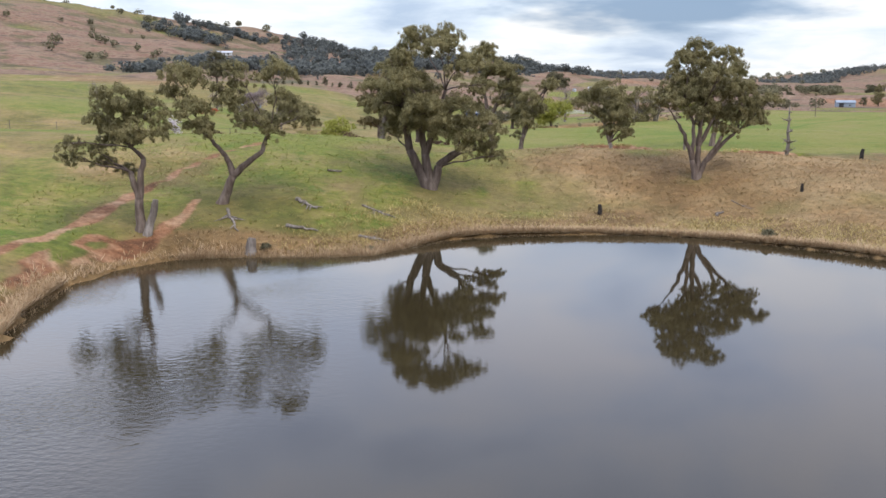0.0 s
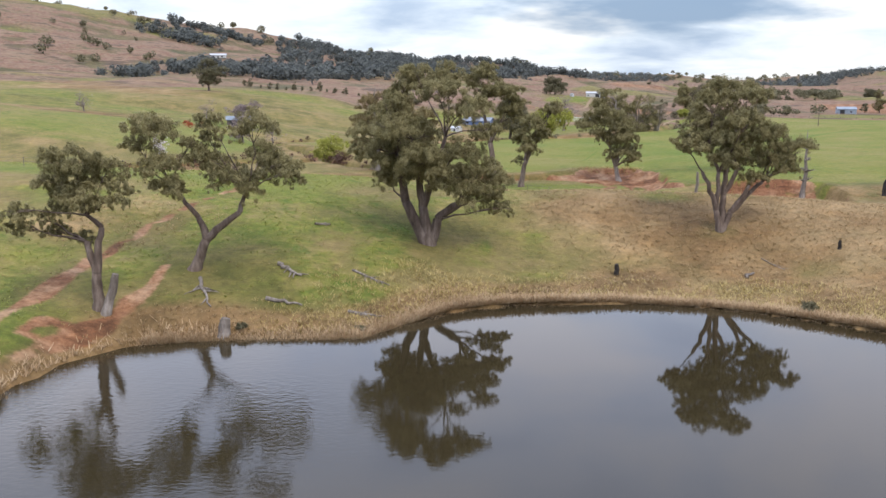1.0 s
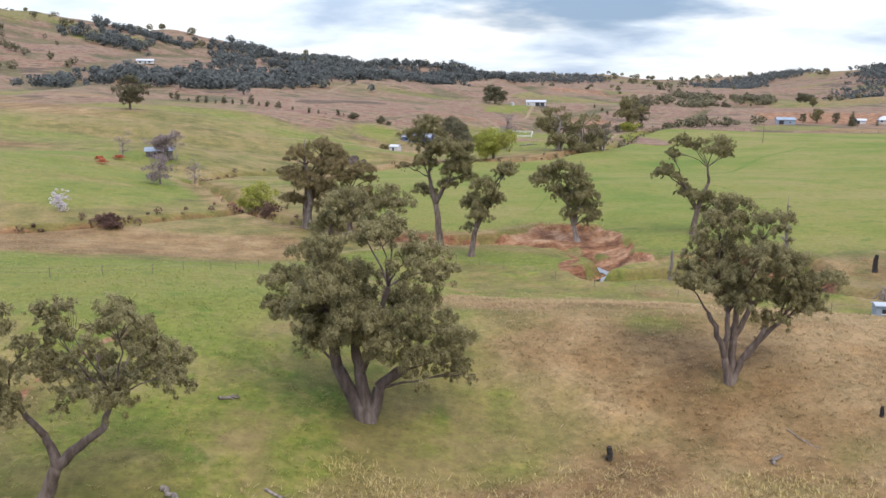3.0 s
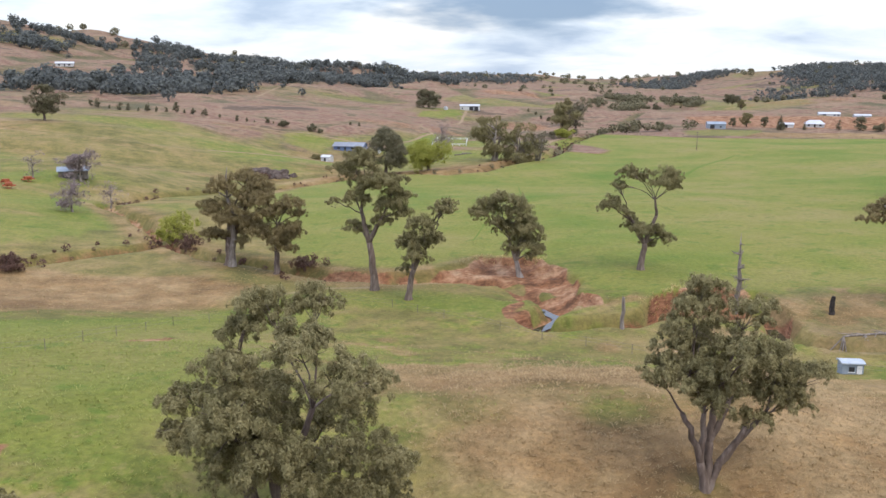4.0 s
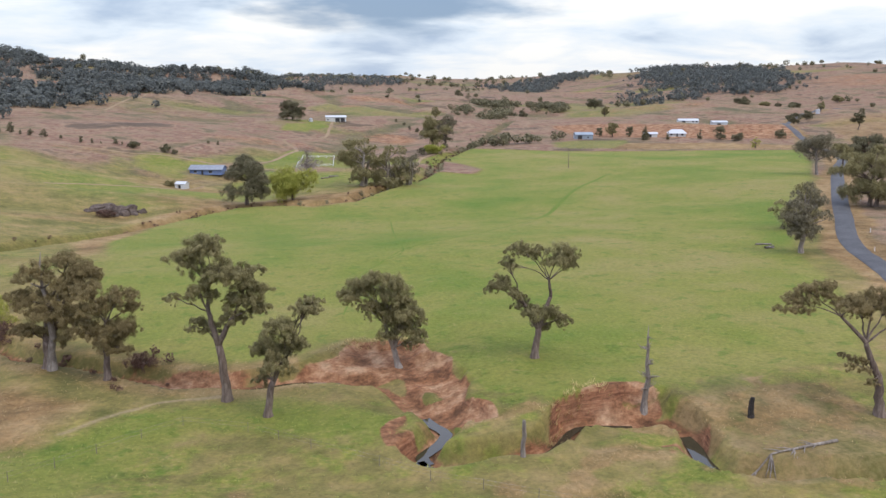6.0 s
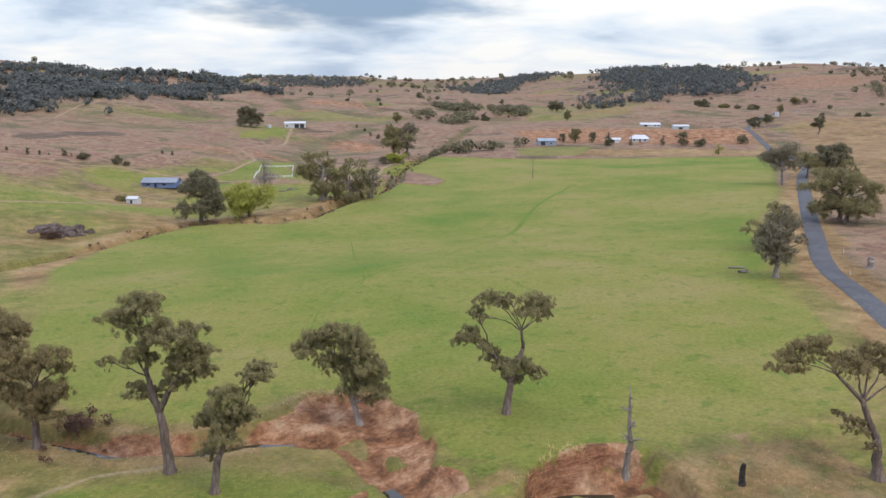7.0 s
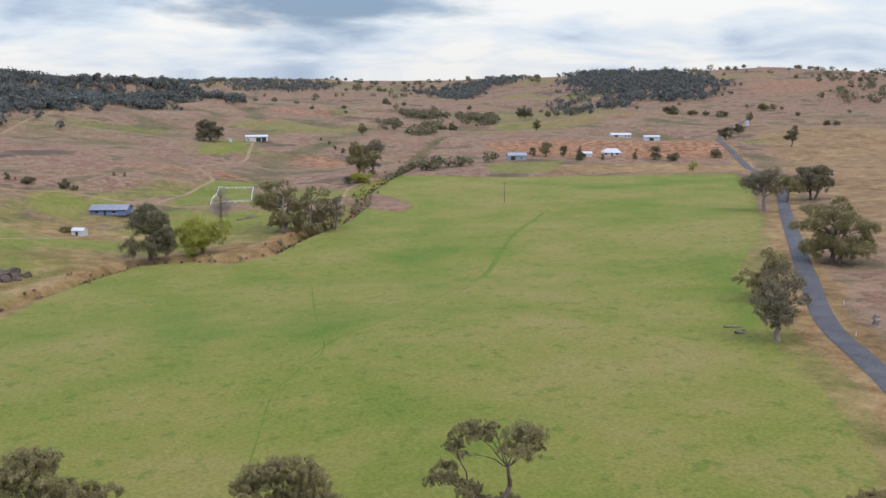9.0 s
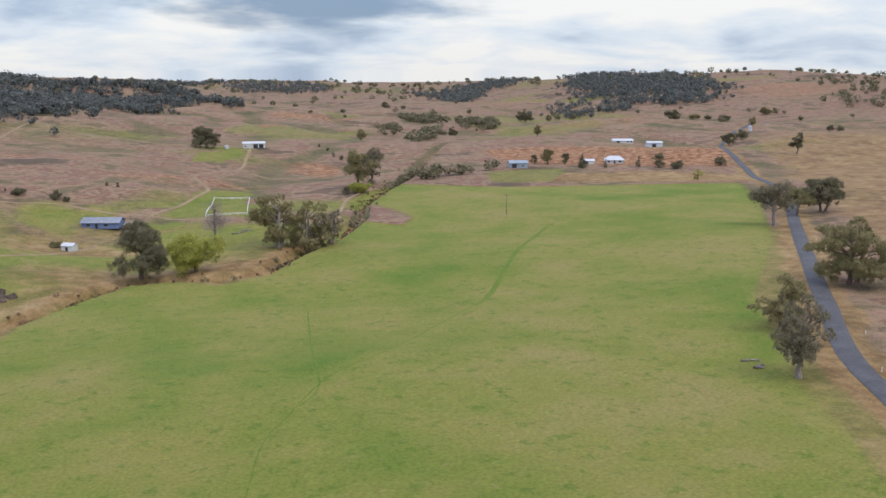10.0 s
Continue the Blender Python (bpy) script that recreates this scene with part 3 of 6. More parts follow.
def ground_material():
    mat, tree, mk, bsdf = shader("pasture")
    co = mk("ShaderNodeNewGeometry").outputs["Position"]
    cover = mk("ShaderNodeAttribute", attribute_name="cover")
    sep = mk("ShaderNodeSeparateColor", [(0, cover.outputs["Color"])])
    lush, straw, clay = sep.outputs
    brown = cover.outputs["Alpha"]
    hollowness, beaten, rough = mk("ShaderNodeSeparateColor", [(0, mk("ShaderNodeAttribute", attribute_name="tone").outputs["Color"])]).outputs
    geo = mk("ShaderNodeNewGeometry")
    facing = mk("ShaderNodeSeparateXYZ", [(0, geo.outputs["Normal"])]).outputs[2]

    def noise(scale, detail=5.0, rough=0.6, stretch=None):
        v = co if not stretch else mk("ShaderNodeMapping", [("Vector", co), ("Scale", stretch)]).outputs[0]
        return mk("ShaderNodeTexNoise", [("Vector", v), ("Scale", scale), ("Detail", detail), ("Roughness", rough)]).outputs[0]

    fine, mid, big, huge = noise(1.6, 6.0, 0.75), noise(0.16, 5.0), noise(0.03, 6.0, 0.7), noise(0.0075, 8.0, 0.72)

    def edge(mask, width=0.25, jitter=0.5):
        a = mk("ShaderNodeMath", [(0, fine), (1, mid)], operation="ADD").outputs[0]
        a = mk("ShaderNodeMath", [(0, a), (1, 1.0)], operation="SUBTRACT").outputs[0]
        v = mk("ShaderNodeMath", [(0, a), (1, jitter), (2, mask)], operation="MULTIPLY_ADD").outputs[0]
        return mk("ShaderNodeMapRange", [(0, v), (1, 0.5 - width), (2, 0.5 + width)], interpolation_type="SMOOTHSTEP").outputs[0]

    mixn = mk("ShaderNodeMath", [(0, mid), (1, 0.5), (2, mk("ShaderNodeMath", [(0, big), (1, 0.5)], operation="MULTIPLY").outputs[0])], operation="MULTIPLY_ADD").outputs[0]
    def punch(v, k):
        return mk("ShaderNodeMath", [(0, mk("ShaderNodeMath", [(0, v), (1, 0.5)], operation="SUBTRACT").outputs[0]), (1, k), (2, 0.5)], operation="MULTIPLY_ADD").outputs[0]

    mixn = punch(mixn, 1.5)
    soft = noise(0.014, 3.0, 0.5)
    patch = noise(0.05, 5.0, 0.6)
    field_n = mk("ShaderNodeMath", [(0, soft), (1, 0.55), (2, mk("ShaderNodeMath", [(0, patch), (1, 0.45)], operation="MULTIPLY").outputs[0])], operation="MULTIPLY_ADD").outputs[0]
    green = ramp_node(mk, punch(field_n, 1.6), [(0.26, (0.108, 0.168, 0.021)), (0.42, (0.166, 0.192, 0.034)), (0.54, (0.210, 0.206, 0.048)), (0.70, (0.252, 0.216, 0.072))])
    turf_n = punch(mk("ShaderNodeMath", [(0, noise(0.9, 5.0, 0.7)), (1, 0.5), (2, mk("ShaderNodeMath", [(0, mid), (1, 0.5)], operation="MULTIPLY").outputs[0])], operation="MULTIPLY_ADD").outputs[0], 1.7)
    turf = ramp_node(mk, turf_n, [(0.28, (0.088, 0.120, 0.021)), (0.44, (0.160, 0.178, 0.034)), (0.56, (0.225, 0.205, 0.054)), (0.72, (0.310, 0.232, 0.100))])
    green = mix_rgb(mk, mk("ShaderNodeMath", [(0, rough), (1, 0.75)], operation="MULTIPLY").outputs[0], green, turf)
    pale = ramp_node(mk, mixn, [(0.36, (0.182, 0.111, 0.049)), (0.5, (0.274, 0.175, 0.081)), (0.64, (0.356, 0.245, 0.124))])
    rough_grass = ramp_node(mk, mixn, [(0.34, (0.130, 0.124, 0.034)), (0.5, (0.215, 0.176, 0.060)), (0.66, (0.290, 0.212, 0.092))])
    hill_n = mk("ShaderNodeMath", [(0, patch), (1, 0.35), (2, mk("ShaderNodeMath", [(0, huge), (1, 0.65)], operation="MULTIPLY").outputs[0])], operation="MULTIPLY_ADD").outputs[0]
    hill_n = punch(hill_n, 2.2)
    # colour also follows the contours, as stock terraces and soil bands do
    contour = noise(1.0, 5.0, 0.65, (0.012, 0.012, 0.22))
    hill_n = punch(mk("ShaderNodeMath", [(0, contour), (1, 0.5), (2, mk("ShaderNodeMath", [(0, hill_n), (1, 0.5)], operation="MULTIPLY").outputs[0])], operation="MULTIPLY_ADD").outputs[0], 2.1)
    hill = ramp_node(mk, hill_n, [(0.22, (0.112, 0.102, 0.052)), (0.34, (0.195, 0.142, 0.084)), (0.44, (0.292, 0.190, 0.128)), (0.52, (0.205, 0.112, 0.078)), (0.60, (0.310, 0.206, 0.138)), (0.68, (0.165, 0.110, 0.074)), (0.80, (0.110, 0.078, 0.055))])
    # far hollows turn darker green-brown, by the bend of the ground
    hollow_col = ramp_node(mk, mixn, [(0.36, (0.085, 0.090, 0.038)), (0.5, (0.150, 0.118, 0.062)), (0.64, (0.175, 0.152, 0.066))])
    in_hollow = mk("ShaderNodeMapRange", [(0, mk("ShaderNodeMath", [(0, punch(patch, 0.8)), (1, 0.4), (2, hollowness)], operation="MULTIPLY_ADD").outputs[0]), (1, 0.70), (2, 0.95), (3, 0.0), (4, 0.9)], interpolation_type="SMOOTHSTEP").outputs[0]
    hill = mix_rgb(mk, in_hollow, hill, hollow_col)
    # crests turn a paler straw colour
    dry = mk("ShaderNodeMapRange", [(0, hollowness), (1, 0.45), (2, 0.15), (3, 0.0), (4, 0.3)], interpolation_type="SMOOTHSTEP").outputs[0]
    hill = mix_rgb(mk, dry, hill, (0.330, 0.246, 0.155))
    crumb = mk("ShaderNodeMath", [(0, fine), (1, 0.35), (2, mk("ShaderNodeMath", [(0, noise(0.42, 4.0)), (1, 0.65)], operation="MULTIPLY").outputs[0])], operation="MULTIPLY_ADD").outputs[0]
    earth = punch(mk("ShaderNodeMath", [(0, crumb), (1, 0.5), (2, mk("ShaderNodeMath", [(0, noise(0.22, 4.0)), (1, 0.5)], operation="MULTIPLY").outputs[0])], operation="MULTIPLY_ADD").outputs[0], 2.4)
    red = ramp_node(mk, earth, [(0.24, (0.120, 0.058, 0.030)), (0.42, (0.240, 0.112, 0.056)), (0.56, (0.335, 0.178, 0.098)), (0.74, (0.450, 0.285, 0.172))])
    # steep faces take a darker, redder colour in level bands
    steep = mk("ShaderNodeMapRange", [(0, facing), (1, 0.86), (2, 0.55), (3, 0.0), (4, 0.75)], interpolation_type="SMOOTHSTEP").outputs[0]
    strata = noise(1.0, 4.0, 0.6, (0.5, 0.5, 4.5))
    face = ramp_node(mk, punch(strata, 1.6), [(0.3, (0.110, 0.046, 0.026)), (0.5, (0.235, 0.098, 0.052)), (0.7, (0.330, 0.165, 0.095))])
    red = mix_rgb(mk, steep, red, face)
    tuft = mk("ShaderNodeMapRange", [(0, noise(0.30, 5.0, 0.65)), (1, 0.54), (2, 0.66), (3, 0.0), (4, 0.6)], interpolation_type="SMOOTHSTEP").outputs[0]
    green = mix_rgb(mk, tuft, green, (0.086, 0.150, 0.019))
    bare = mk("ShaderNodeMapRange", [(0, noise(0.55, 4.0, 0.7)), (1, 0.60), (2, 0.70), (3, 0.0), (4, 0.5)], interpolation_type="SMOOTHSTEP").outputs[0]
    green = mix_rgb(mk, bare, green, (0.300, 0.245, 0.095))
    scrub = mk("ShaderNodeMapRange", [(0, noise(0.14, 6.0, 0.75)), (1, 0.55), (2, 0.66), (3, 0.0), (4, 0.65)], interpolation_type="SMOOTHSTEP").outputs[0]
    hill = mix_rgb(mk, scrub, hill, (0.105, 0.080, 0.052))
    c = mix_rgb(mk, edge(brown, 0.3), rough_grass, hill)
    c = mix_rgb(mk, edge(lush, 0.3), c, green)
    c = mix_rgb(mk, edge(straw, 0.3), c, pale)
    c = mix_rgb(mk, edge(clay, 0.16), c, red)
    c = mix_rgb(mk, mk("ShaderNodeMath", [(0, beaten), (1, 0.8)], operation="MULTIPLY").outputs[0], c, (0.33, 0.25, 0.15))
    speck = ramp_node(mk, fine, [(0.28, (0.46, 0.46, 0.45)), (0.5, (0.69, 0.69, 0.69)), (0.72, (0.90, 0.89, 0.85))])
    c = mix_rgb(mk, 1.0, c, speck, "MULTIPLY")
    clod = noise(0.33, 6.0, 0.72)
    lump = mk("ShaderNodeMath", [(0, rough), (1, 0.8), (2, 0.2)], operation="MULTIPLY_ADD").outputs[0]
    c = mix_rgb(mk, lump, c, mix_rgb(mk, 1.0, c, ramp_node(mk, clod, [(0.30, (0.70, 0.72, 0.68)), (0.46, (0.95, 0.96, 0.94)), (0.56, (1.04, 1.02, 1.0)), (0.72, (1.26, 1.21, 1.1))]), "MULTIPLY"))
    tree.links.new(c, bsdf.inputs["Base Color"])
    bsdf.inputs["Roughness"].default_value = 0.95
    bsdf.inputs["Specular IOR Level"].default_value = 0.15
    rills = mk("ShaderNodeMath", [(0, big), (1, brown)], operation="MULTIPLY").outputs[0]
    b = mk("ShaderNodeBump", [("Strength", 0.9), ("Distance", 6.0), ("Height", rills)])
    b = mk("ShaderNodeBump", [("Strength", 0.7), ("Distance", 0.25), ("Height", fine), ("Normal", b.outputs[0])])
    tree.links.new(b.outputs[0], bsdf.inputs["Normal"])
    return mat


def water_material(name, tint, scale=1.2, strength=0.02):
    mat, tree, mk, bsdf = shader(name)
    co = mk("ShaderNodeNewGeometry").outputs["Position"]
    mp = mk("ShaderNodeMapping", [("Vector", co), ("Scale", (1.0, 1.6, 1.0))]).outputs[0]
    small = mk("ShaderNodeTexNoise", [("Vector", mp), ("Scale", scale * 2.2), ("Detail", 3.0)]).outputs[0]
    # a breeze ruffles part of the water, the rest lies calm
    patch = mk("ShaderNodeTexNoise", [("Vector", co), ("Scale", 0.035), ("Detail", 2.0)]).outputs[0]
    amount = mk("ShaderNodeMapRange", [(0, patch), (1, 0.45), (2, 0.60), (3, strength * 0.3), (4, strength * 2.5)]).outputs[0]
    east = mk("ShaderNodeSeparateXYZ", [(0, co)]).outputs[0]
    windy = mk("ShaderNodeMapRange", [(0, east), (1, -1.0), (2, -16.0), (3, 0.35), (4, 14.0)], interpolation_type="SMOOTHSTEP").outputs[0]
    amount = mk("ShaderNodeMath", [(0, amount), (1, windy)], operation="MULTIPLY").outputs[0]
    b = mk("ShaderNodeBump", [("Strength", amount), ("Distance", 0.1), ("Height", small)])
    tree.links.new(b.outputs[0], bsdf.inputs["Normal"])
    bsdf.inputs["Base Color"].default_value = (*tint, 1)
    bsdf.inputs["Roughness"].default_value = 0.03
    bsdf.inputs["IOR"].default_value = 1.33
    return mat


def leaf_material(name, low, mid, high, through_leaf=0.35, patch=0.45):
    mat, tree, mk, bsdf = shader(name)
    geo = mk("ShaderNodeNewGeometry")
    rnd = geo.outputs["Random Per Island"]
    n = mk("ShaderNodeTexNoise", [("Vector", geo.outputs["Position"]), ("Scale", patch), ("Detail", 3.0)]).outputs[0]
    v = mk("ShaderNodeMath", [(0, n), (1, 0.6), (2, mk("ShaderNodeMath", [(0, rnd), (1, 0.4)], operation="MULTIPLY").outputs[0])], operation="MULTIPLY_ADD").outputs[0]
    col = ramp_node(mk, v, [(0.25, low), (0.5, mid), (0.78, high)])
    tree.links.new(col, bsdf.inputs["Base Color"])
    bsdf.inputs["Roughness"].default_value = 0.75
    bsdf.inputs["Specular IOR Level"].default_value = 0.12
    glow = mk("ShaderNodeBsdfTranslucent", [(0, col)])
    both = mk("ShaderNodeMixShader", [(0, through_leaf), (1, bsdf.outputs[0]), (2, glow.outputs[0])])
    out = [k for k in tree.nodes if k.type == "OUTPUT_MATERIAL"][0]
    tree.links.new(both.outputs[0], out.inputs[0])
    return mat


M_GROUND = ground_material()
M_DRY = simple("dry_earth", [(0.155, 0.105, 0.060), (0.21, 0.148, 0.09), (0.265, 0.198, 0.125)], 0.8, 0.95, 0.4)
M_TRAMPLED = simple("trampled_grass", [(0.062, 0.104, 0.014), (0.088, 0.124, 0.020), (0.118, 0.136, 0.028)], 0.8, 0.95, 0.3)
M_ROOF_WHITE = simple("white_sheet_roof", [(0.31, 0.32, 0.335), (0.38, 0.39, 0.41), (0.45, 0.46, 0.475)], 1.2, 0.5, 0.1)
M_ROOF_BLUE = simple("slate_blue_sheet_roof", [(0.105, 0.115, 0.140), (0.150, 0.162, 0.190), (0.20, 0.215, 0.24)], 1.0, 0.55, 0.1)
M_TIN = simple("galvanised_iron", [(0.14, 0.17, 0.20), (0.19, 0.225, 0.26), (0.25, 0.285, 0.32)], 2.0, 0.6, 0.15)
M_TIN_NEW = simple("bright_iron_sheet", [(0.22, 0.25, 0.28), (0.29, 0.32, 0.35), (0.36, 0.385, 0.41)], 2.0, 0.6, 0.1)
M_WALL_PALE = simple("pale_painted_wall", [(0.34, 0.34, 0.32), (0.42, 0.42, 0.40), (0.50, 0.50, 0.48)], 1.5, 0.75, 0.1)
M_WALL_BLUE = simple("blue_painted_wall", [(0.07, 0.10, 0.19), (0.10, 0.14, 0.25), (0.14, 0.19, 0.31)], 1.5, 0.7, 0.1)
M_DARK = simple("dark_opening", [(0.012, 0.013, 0.015), (0.02, 0.021, 0.023), (0.03, 0.03, 0.032)], 2.0, 0.5, 0.0)
M_RUST = simple("rusty_red_iron", [(0.16, 0.045, 0.022), (0.26, 0.075, 0.035), (0.34, 0.12, 0.06)], 4.0, 0.85, 0.3)
M_CHAR = simple("charred_wood", [(0.012, 0.011, 0.010), (0.03, 0.026, 0.023), (0.07, 0.06, 0.055)], 5.0, 0.95, 0.8)
M_ROCK = simple("dark_rock", [(0.044, 0.033, 0.028), (0.086, 0.066, 0.057), (0.15, 0.122, 0.104)], 1.4, 0.95, 0.8, distance=0.15)
M_WHITE = simple("white_paint", [(0.46, 0.46, 0.45), (0.54, 0.54, 0.53), (0.60, 0.60, 0.59)], 3.0, 0.6, 0.05)
M_POND = water_material("pond_water", (0.025, 0.019, 0.009))
M_CREEK = water_material("creek_water", (0.030, 0.026, 0.016))
M_LEAF = leaf_material("gum_leaves", (0.128, 0.116, 0.053), (0.220, 0.194, 0.092), (0.340, 0.292, 0.150), 0.42)
M_LEAF_WARM = leaf_material("gum_leaves_bronze", (0.122, 0.096, 0.046), (0.208, 0.165, 0.078), (0.315, 0.246, 0.124), 0.4)
M_LEAF_DARK = leaf_material("woodland_leaves", (0.086, 0.080, 0.047), (0.142, 0.129, 0.076), (0.208, 0.186, 0.113), 0.38, 0.2)
# far woods: distance haze is mixed into this greyer, bluer leaf colour
M_LEAF_HAZY = leaf_material("hazed_hill_leaves", (0.068, 0.076, 0.072), (0.104, 0.113, 0.106), (0.155, 0.160, 0.142), 0.38, 0.11)
M_BARK_PALE = simple("pale_gum_bark", [(0.14, 0.106, 0.082), (0.25, 0.21, 0.175), (0.36, 0.32, 0.28)], 2.0, 0.85, 0.5, stretch=(1, 1, 0.3), distance=0.05)
M_BARK = simple("gum_bark", [(0.050, 0.036, 0.029), (0.115, 0.086, 0.069), (0.210, 0.168, 0.140)], 3.0, 0.9, 0.8, stretch=(1, 1, 0.25), distance=0.08)
M_BARK_GREY = simple("weathered_wood", [(0.075, 0.060, 0.050), (0.165, 0.140, 0.118), (0.30, 0.265, 0.235)], 3.5, 0.9, 0.7, stretch=(1, 1, 0.25), distance=0.05)
M_ASPHALT = simple("asphalt", [(0.052, 0.052, 0.055), (0.072, 0.072, 0.076), (0.096, 0.096, 0.100)], 1.5, 0.85, 0.2)
M_LEAF_GREY = leaf_material("grey_gum_leaves", (0.112, 0.100, 0.064), (0.178, 0.156, 0.102), (0.252, 0.220, 0.152), 0.4)
M_WILLOW = leaf_material("yellow_green_leaves", (0.180, 0.195, 0.034), (0.285, 0.290, 0.058), (0.380, 0.368, 0.095))
M_BLOSSOM = leaf_material("white_blossom", (0.42, 0.36, 0.38), (0.60, 0.54, 0.56), (0.76, 0.72, 0.74))
M_TWIG = leaf_material("bare_twigs", (0.15, 0.112, 0.108), (0.225, 0.178, 0.172), (0.32, 0.265, 0.255), 0.2)
M_RUSSET = leaf_material("russet_scrub", (0.070, 0.040, 0.032), (0.115, 0.066, 0.050), (0.17, 0.105, 0.075))
M_STRAW = leaf_material("dry_grass_blades", (0.22, 0.152, 0.075), (0.30, 0.215, 0.11), (0.39, 0.29, 0.16), 0.25)
M_BLADE = leaf_material("green_grass_blades", (0.15, 0.18, 0.038), (0.215, 0.23, 0.058), (0.29, 0.265, 0.1), 0.25)
M_TUSSOCK = leaf_material("pale_tussock_blades", (0.30, 0.226, 0.088), (0.40, 0.312, 0.132), (0.48, 0.39, 0.18), 0.25)
M_REED = leaf_material("shore_grass_blades", (0.3, 0.205, 0.112), (0.42, 0.298, 0.176), (0.52, 0.4, 0.255), 0.3)

# ---------------------------------------------------------------- land, pond, road
ground = tagged(new("ground", grid_mesh("ground", GX, GY, M_GROUND)), "rolling green and straw-brown pasture with a cut creek", "ground", kind="structure")


def mesh_object(name, verts, faces, material, smooth=False):
    me = bpy.data.meshes.new(name)
    me.from_pydata([tuple(v) for v in verts], [], [tuple(f) for f in faces])
    me.materials.append(material)
    if smooth:
        me.polygons.foreach_set("use_smooth", np.ones(len(me.polygons), bool))
    me.update()
    return new(name, me)


def smooth_line(pts, spacing):
    """Points along a rounded curve through some points."""
    pts = [Vector(p) for p in pts]
    out = []
    for i in range(len(pts) - 1):
        a, b, c, d = pts[max(i - 1, 0)], pts[i], pts[i + 1], pts[min(i + 2, len(pts) - 1)]
        n = max(2, int((c - b).length / spacing))
        for k in range(n):
            t = k / n
            out.append(0.5 * ((2 * b) + (c - a) * t + (2 * a - 5 * b + 4 * c - d) * t * t + (3 * b - a - 3 * c + d) * t ** 3))
    out.append(pts[-1])
    return out


def draped_strip(name, pts, width, lift, material, spacing=3.0, rows=5, crown=0.0):
    line = smooth_line(pts, spacing)
    verts, faces, spots = [], [], []
    for i, p in enumerate(line):
        q = line[min(i + 1, len(line) - 1)] - line[max(i - 1, 0)]
        side = Vector((q.y, -q.x)).normalized()
        spots += [p + side * ((j / (rows - 1) * 2 - 1) * width / 2) for j in range(rows)]
    mid = ground_height([p.x for p in line], [p.y for p in line])
    high = ground_height([s.x for s in spots], [s.y for s in spots])
    for i, p in enumerate(line):
        for j in range(rows):
            u = j / (rows - 1) * 2 - 1
            s = spots[i * rows + j]
            z = float(mid[i]) * 0.5 + float(high[i * rows + j]) * 0.5
            edge = abs(u) > 0.99
            verts.append((s.x, s.y, z + lift + crown * (1 - u * u) - (min(0.25, lift + 0.04) if edge else 0)))
    for i in range(len(line) - 1):
        for j in range(rows - 1):
            a = i * rows + j
            faces.append((a, a + 1, a + rows + 1, a + rows))
    return mesh_object(name, verts, faces, material, True)


pond = tagged(mesh_object("pond_water", [(-70, -90, WATER), (70, -90, WATER), (70, 82, WATER), (-70, 82, WATER)], [(0, 1, 2, 3)], M_POND), "still brown farm dam water reflecting sky and trees", "water", kind="structure")
road = tagged(draped_strip("road", ROAD, 4.8, 0.28, M_ASPHALT, 4.0, 7, 0.08), "narrow grey sealed country road", "road", kind="structure")


def flat_strip(name, pts, width, z, material):
    line = smooth_line(pts, 1.2)
    verts, faces = [], []
    for i, p in enumerate(line):
        q = line[min(i + 1, len(line) - 1)] - line[max(i - 1, 0)]
        side = Vector((q.y, -q.x)).normalized()
        verts += [(*(p + side * width / 2), z), (*(p - side * width / 2), z)]
        if i:
            a = 2 * i
            faces.append((a - 2, a - 1, a + 1, a))
    return mesh_object(name, verts, faces, material, True)


tagged(flat_strip("creek_water", [(31.9, 158), (32.5, 155.5), (33.2, 152.8), (31.4, 150), (28.8, 147.6), (28.9, 145.4)], 1.5, -1.98, M_CREEK), "shallow pool in the winding creek bed", "water", kind="structure")
tagged(flat_strip("creek_pool", [(59, 144), (58.6, 141), (57.6, 138), (57.2, 135.5)], 1.8, -1.95, M_CREEK), "small still pool under the clay bank", "water", kind="structure")
tagged(flat_strip("creek_trickle", CREEK[5:11], 0.7, -2.04, M_CREEK), "thin trickle of water in the creek bed", "water", kind="structure")
tagged(flat_strip("creek_runnel", CREEK[16:24], 1.1, -1.98, M_CREEK), "narrow dark runnel under the clay bank", "water", kind="structure")
tagged(draped_strip("farm_track_long", [(-60, 528), (-20, 521), (2, 523), (25, 510), (40, 506), (54, 495), (79, 478)], 2.4, 0.12, M_DRY, 5.0, 3), "pale two-wheel dirt farm track", "track", kind="structure")
tagged(draped_strip("farm_track_hill", [(40, 506), (50, 523), (67, 555), (74, 583), (72, 622), (102, 664), (115, 709), (124, 745)], 2.8, 0.12, M_DRY, 5.0, 3), "winding pale dirt track up to the shed", "track", kind="structure")
tagged(draped_strip("farm_track_wood", [(-40, 740), (-33, 787), (-24, 826), (-15, 856), (-9, 955)], 2.4, 0.12, M_DRY, 5.0, 3), "pale dirt track climbing to the hill woodland", "track", kind="structure")
tagged(draped_strip("farm_track_side", [(102, 664), (124, 634), (142, 642), (170, 640)], 2.2, 0.12, M_DRY, 5.0, 3), "short pale dirt side track", "track", kind="structure")
tagged(draped_strip("farm_track_house", [(-40, 405), (-12, 419), (4, 436), (17, 462)], 2.2, 0.12, M_DRY, 5.0, 3), "pale dirt track to the blue house", "track", kind="structure")
tagged(draped_strip("farm_track_creek", [(113, 462), (125, 499), (137, 528), (162, 558)], 2.0, 0.12, M_DRY, 5.0, 3), "narrow dirt track beside the creek trees", "track", kind="structure")
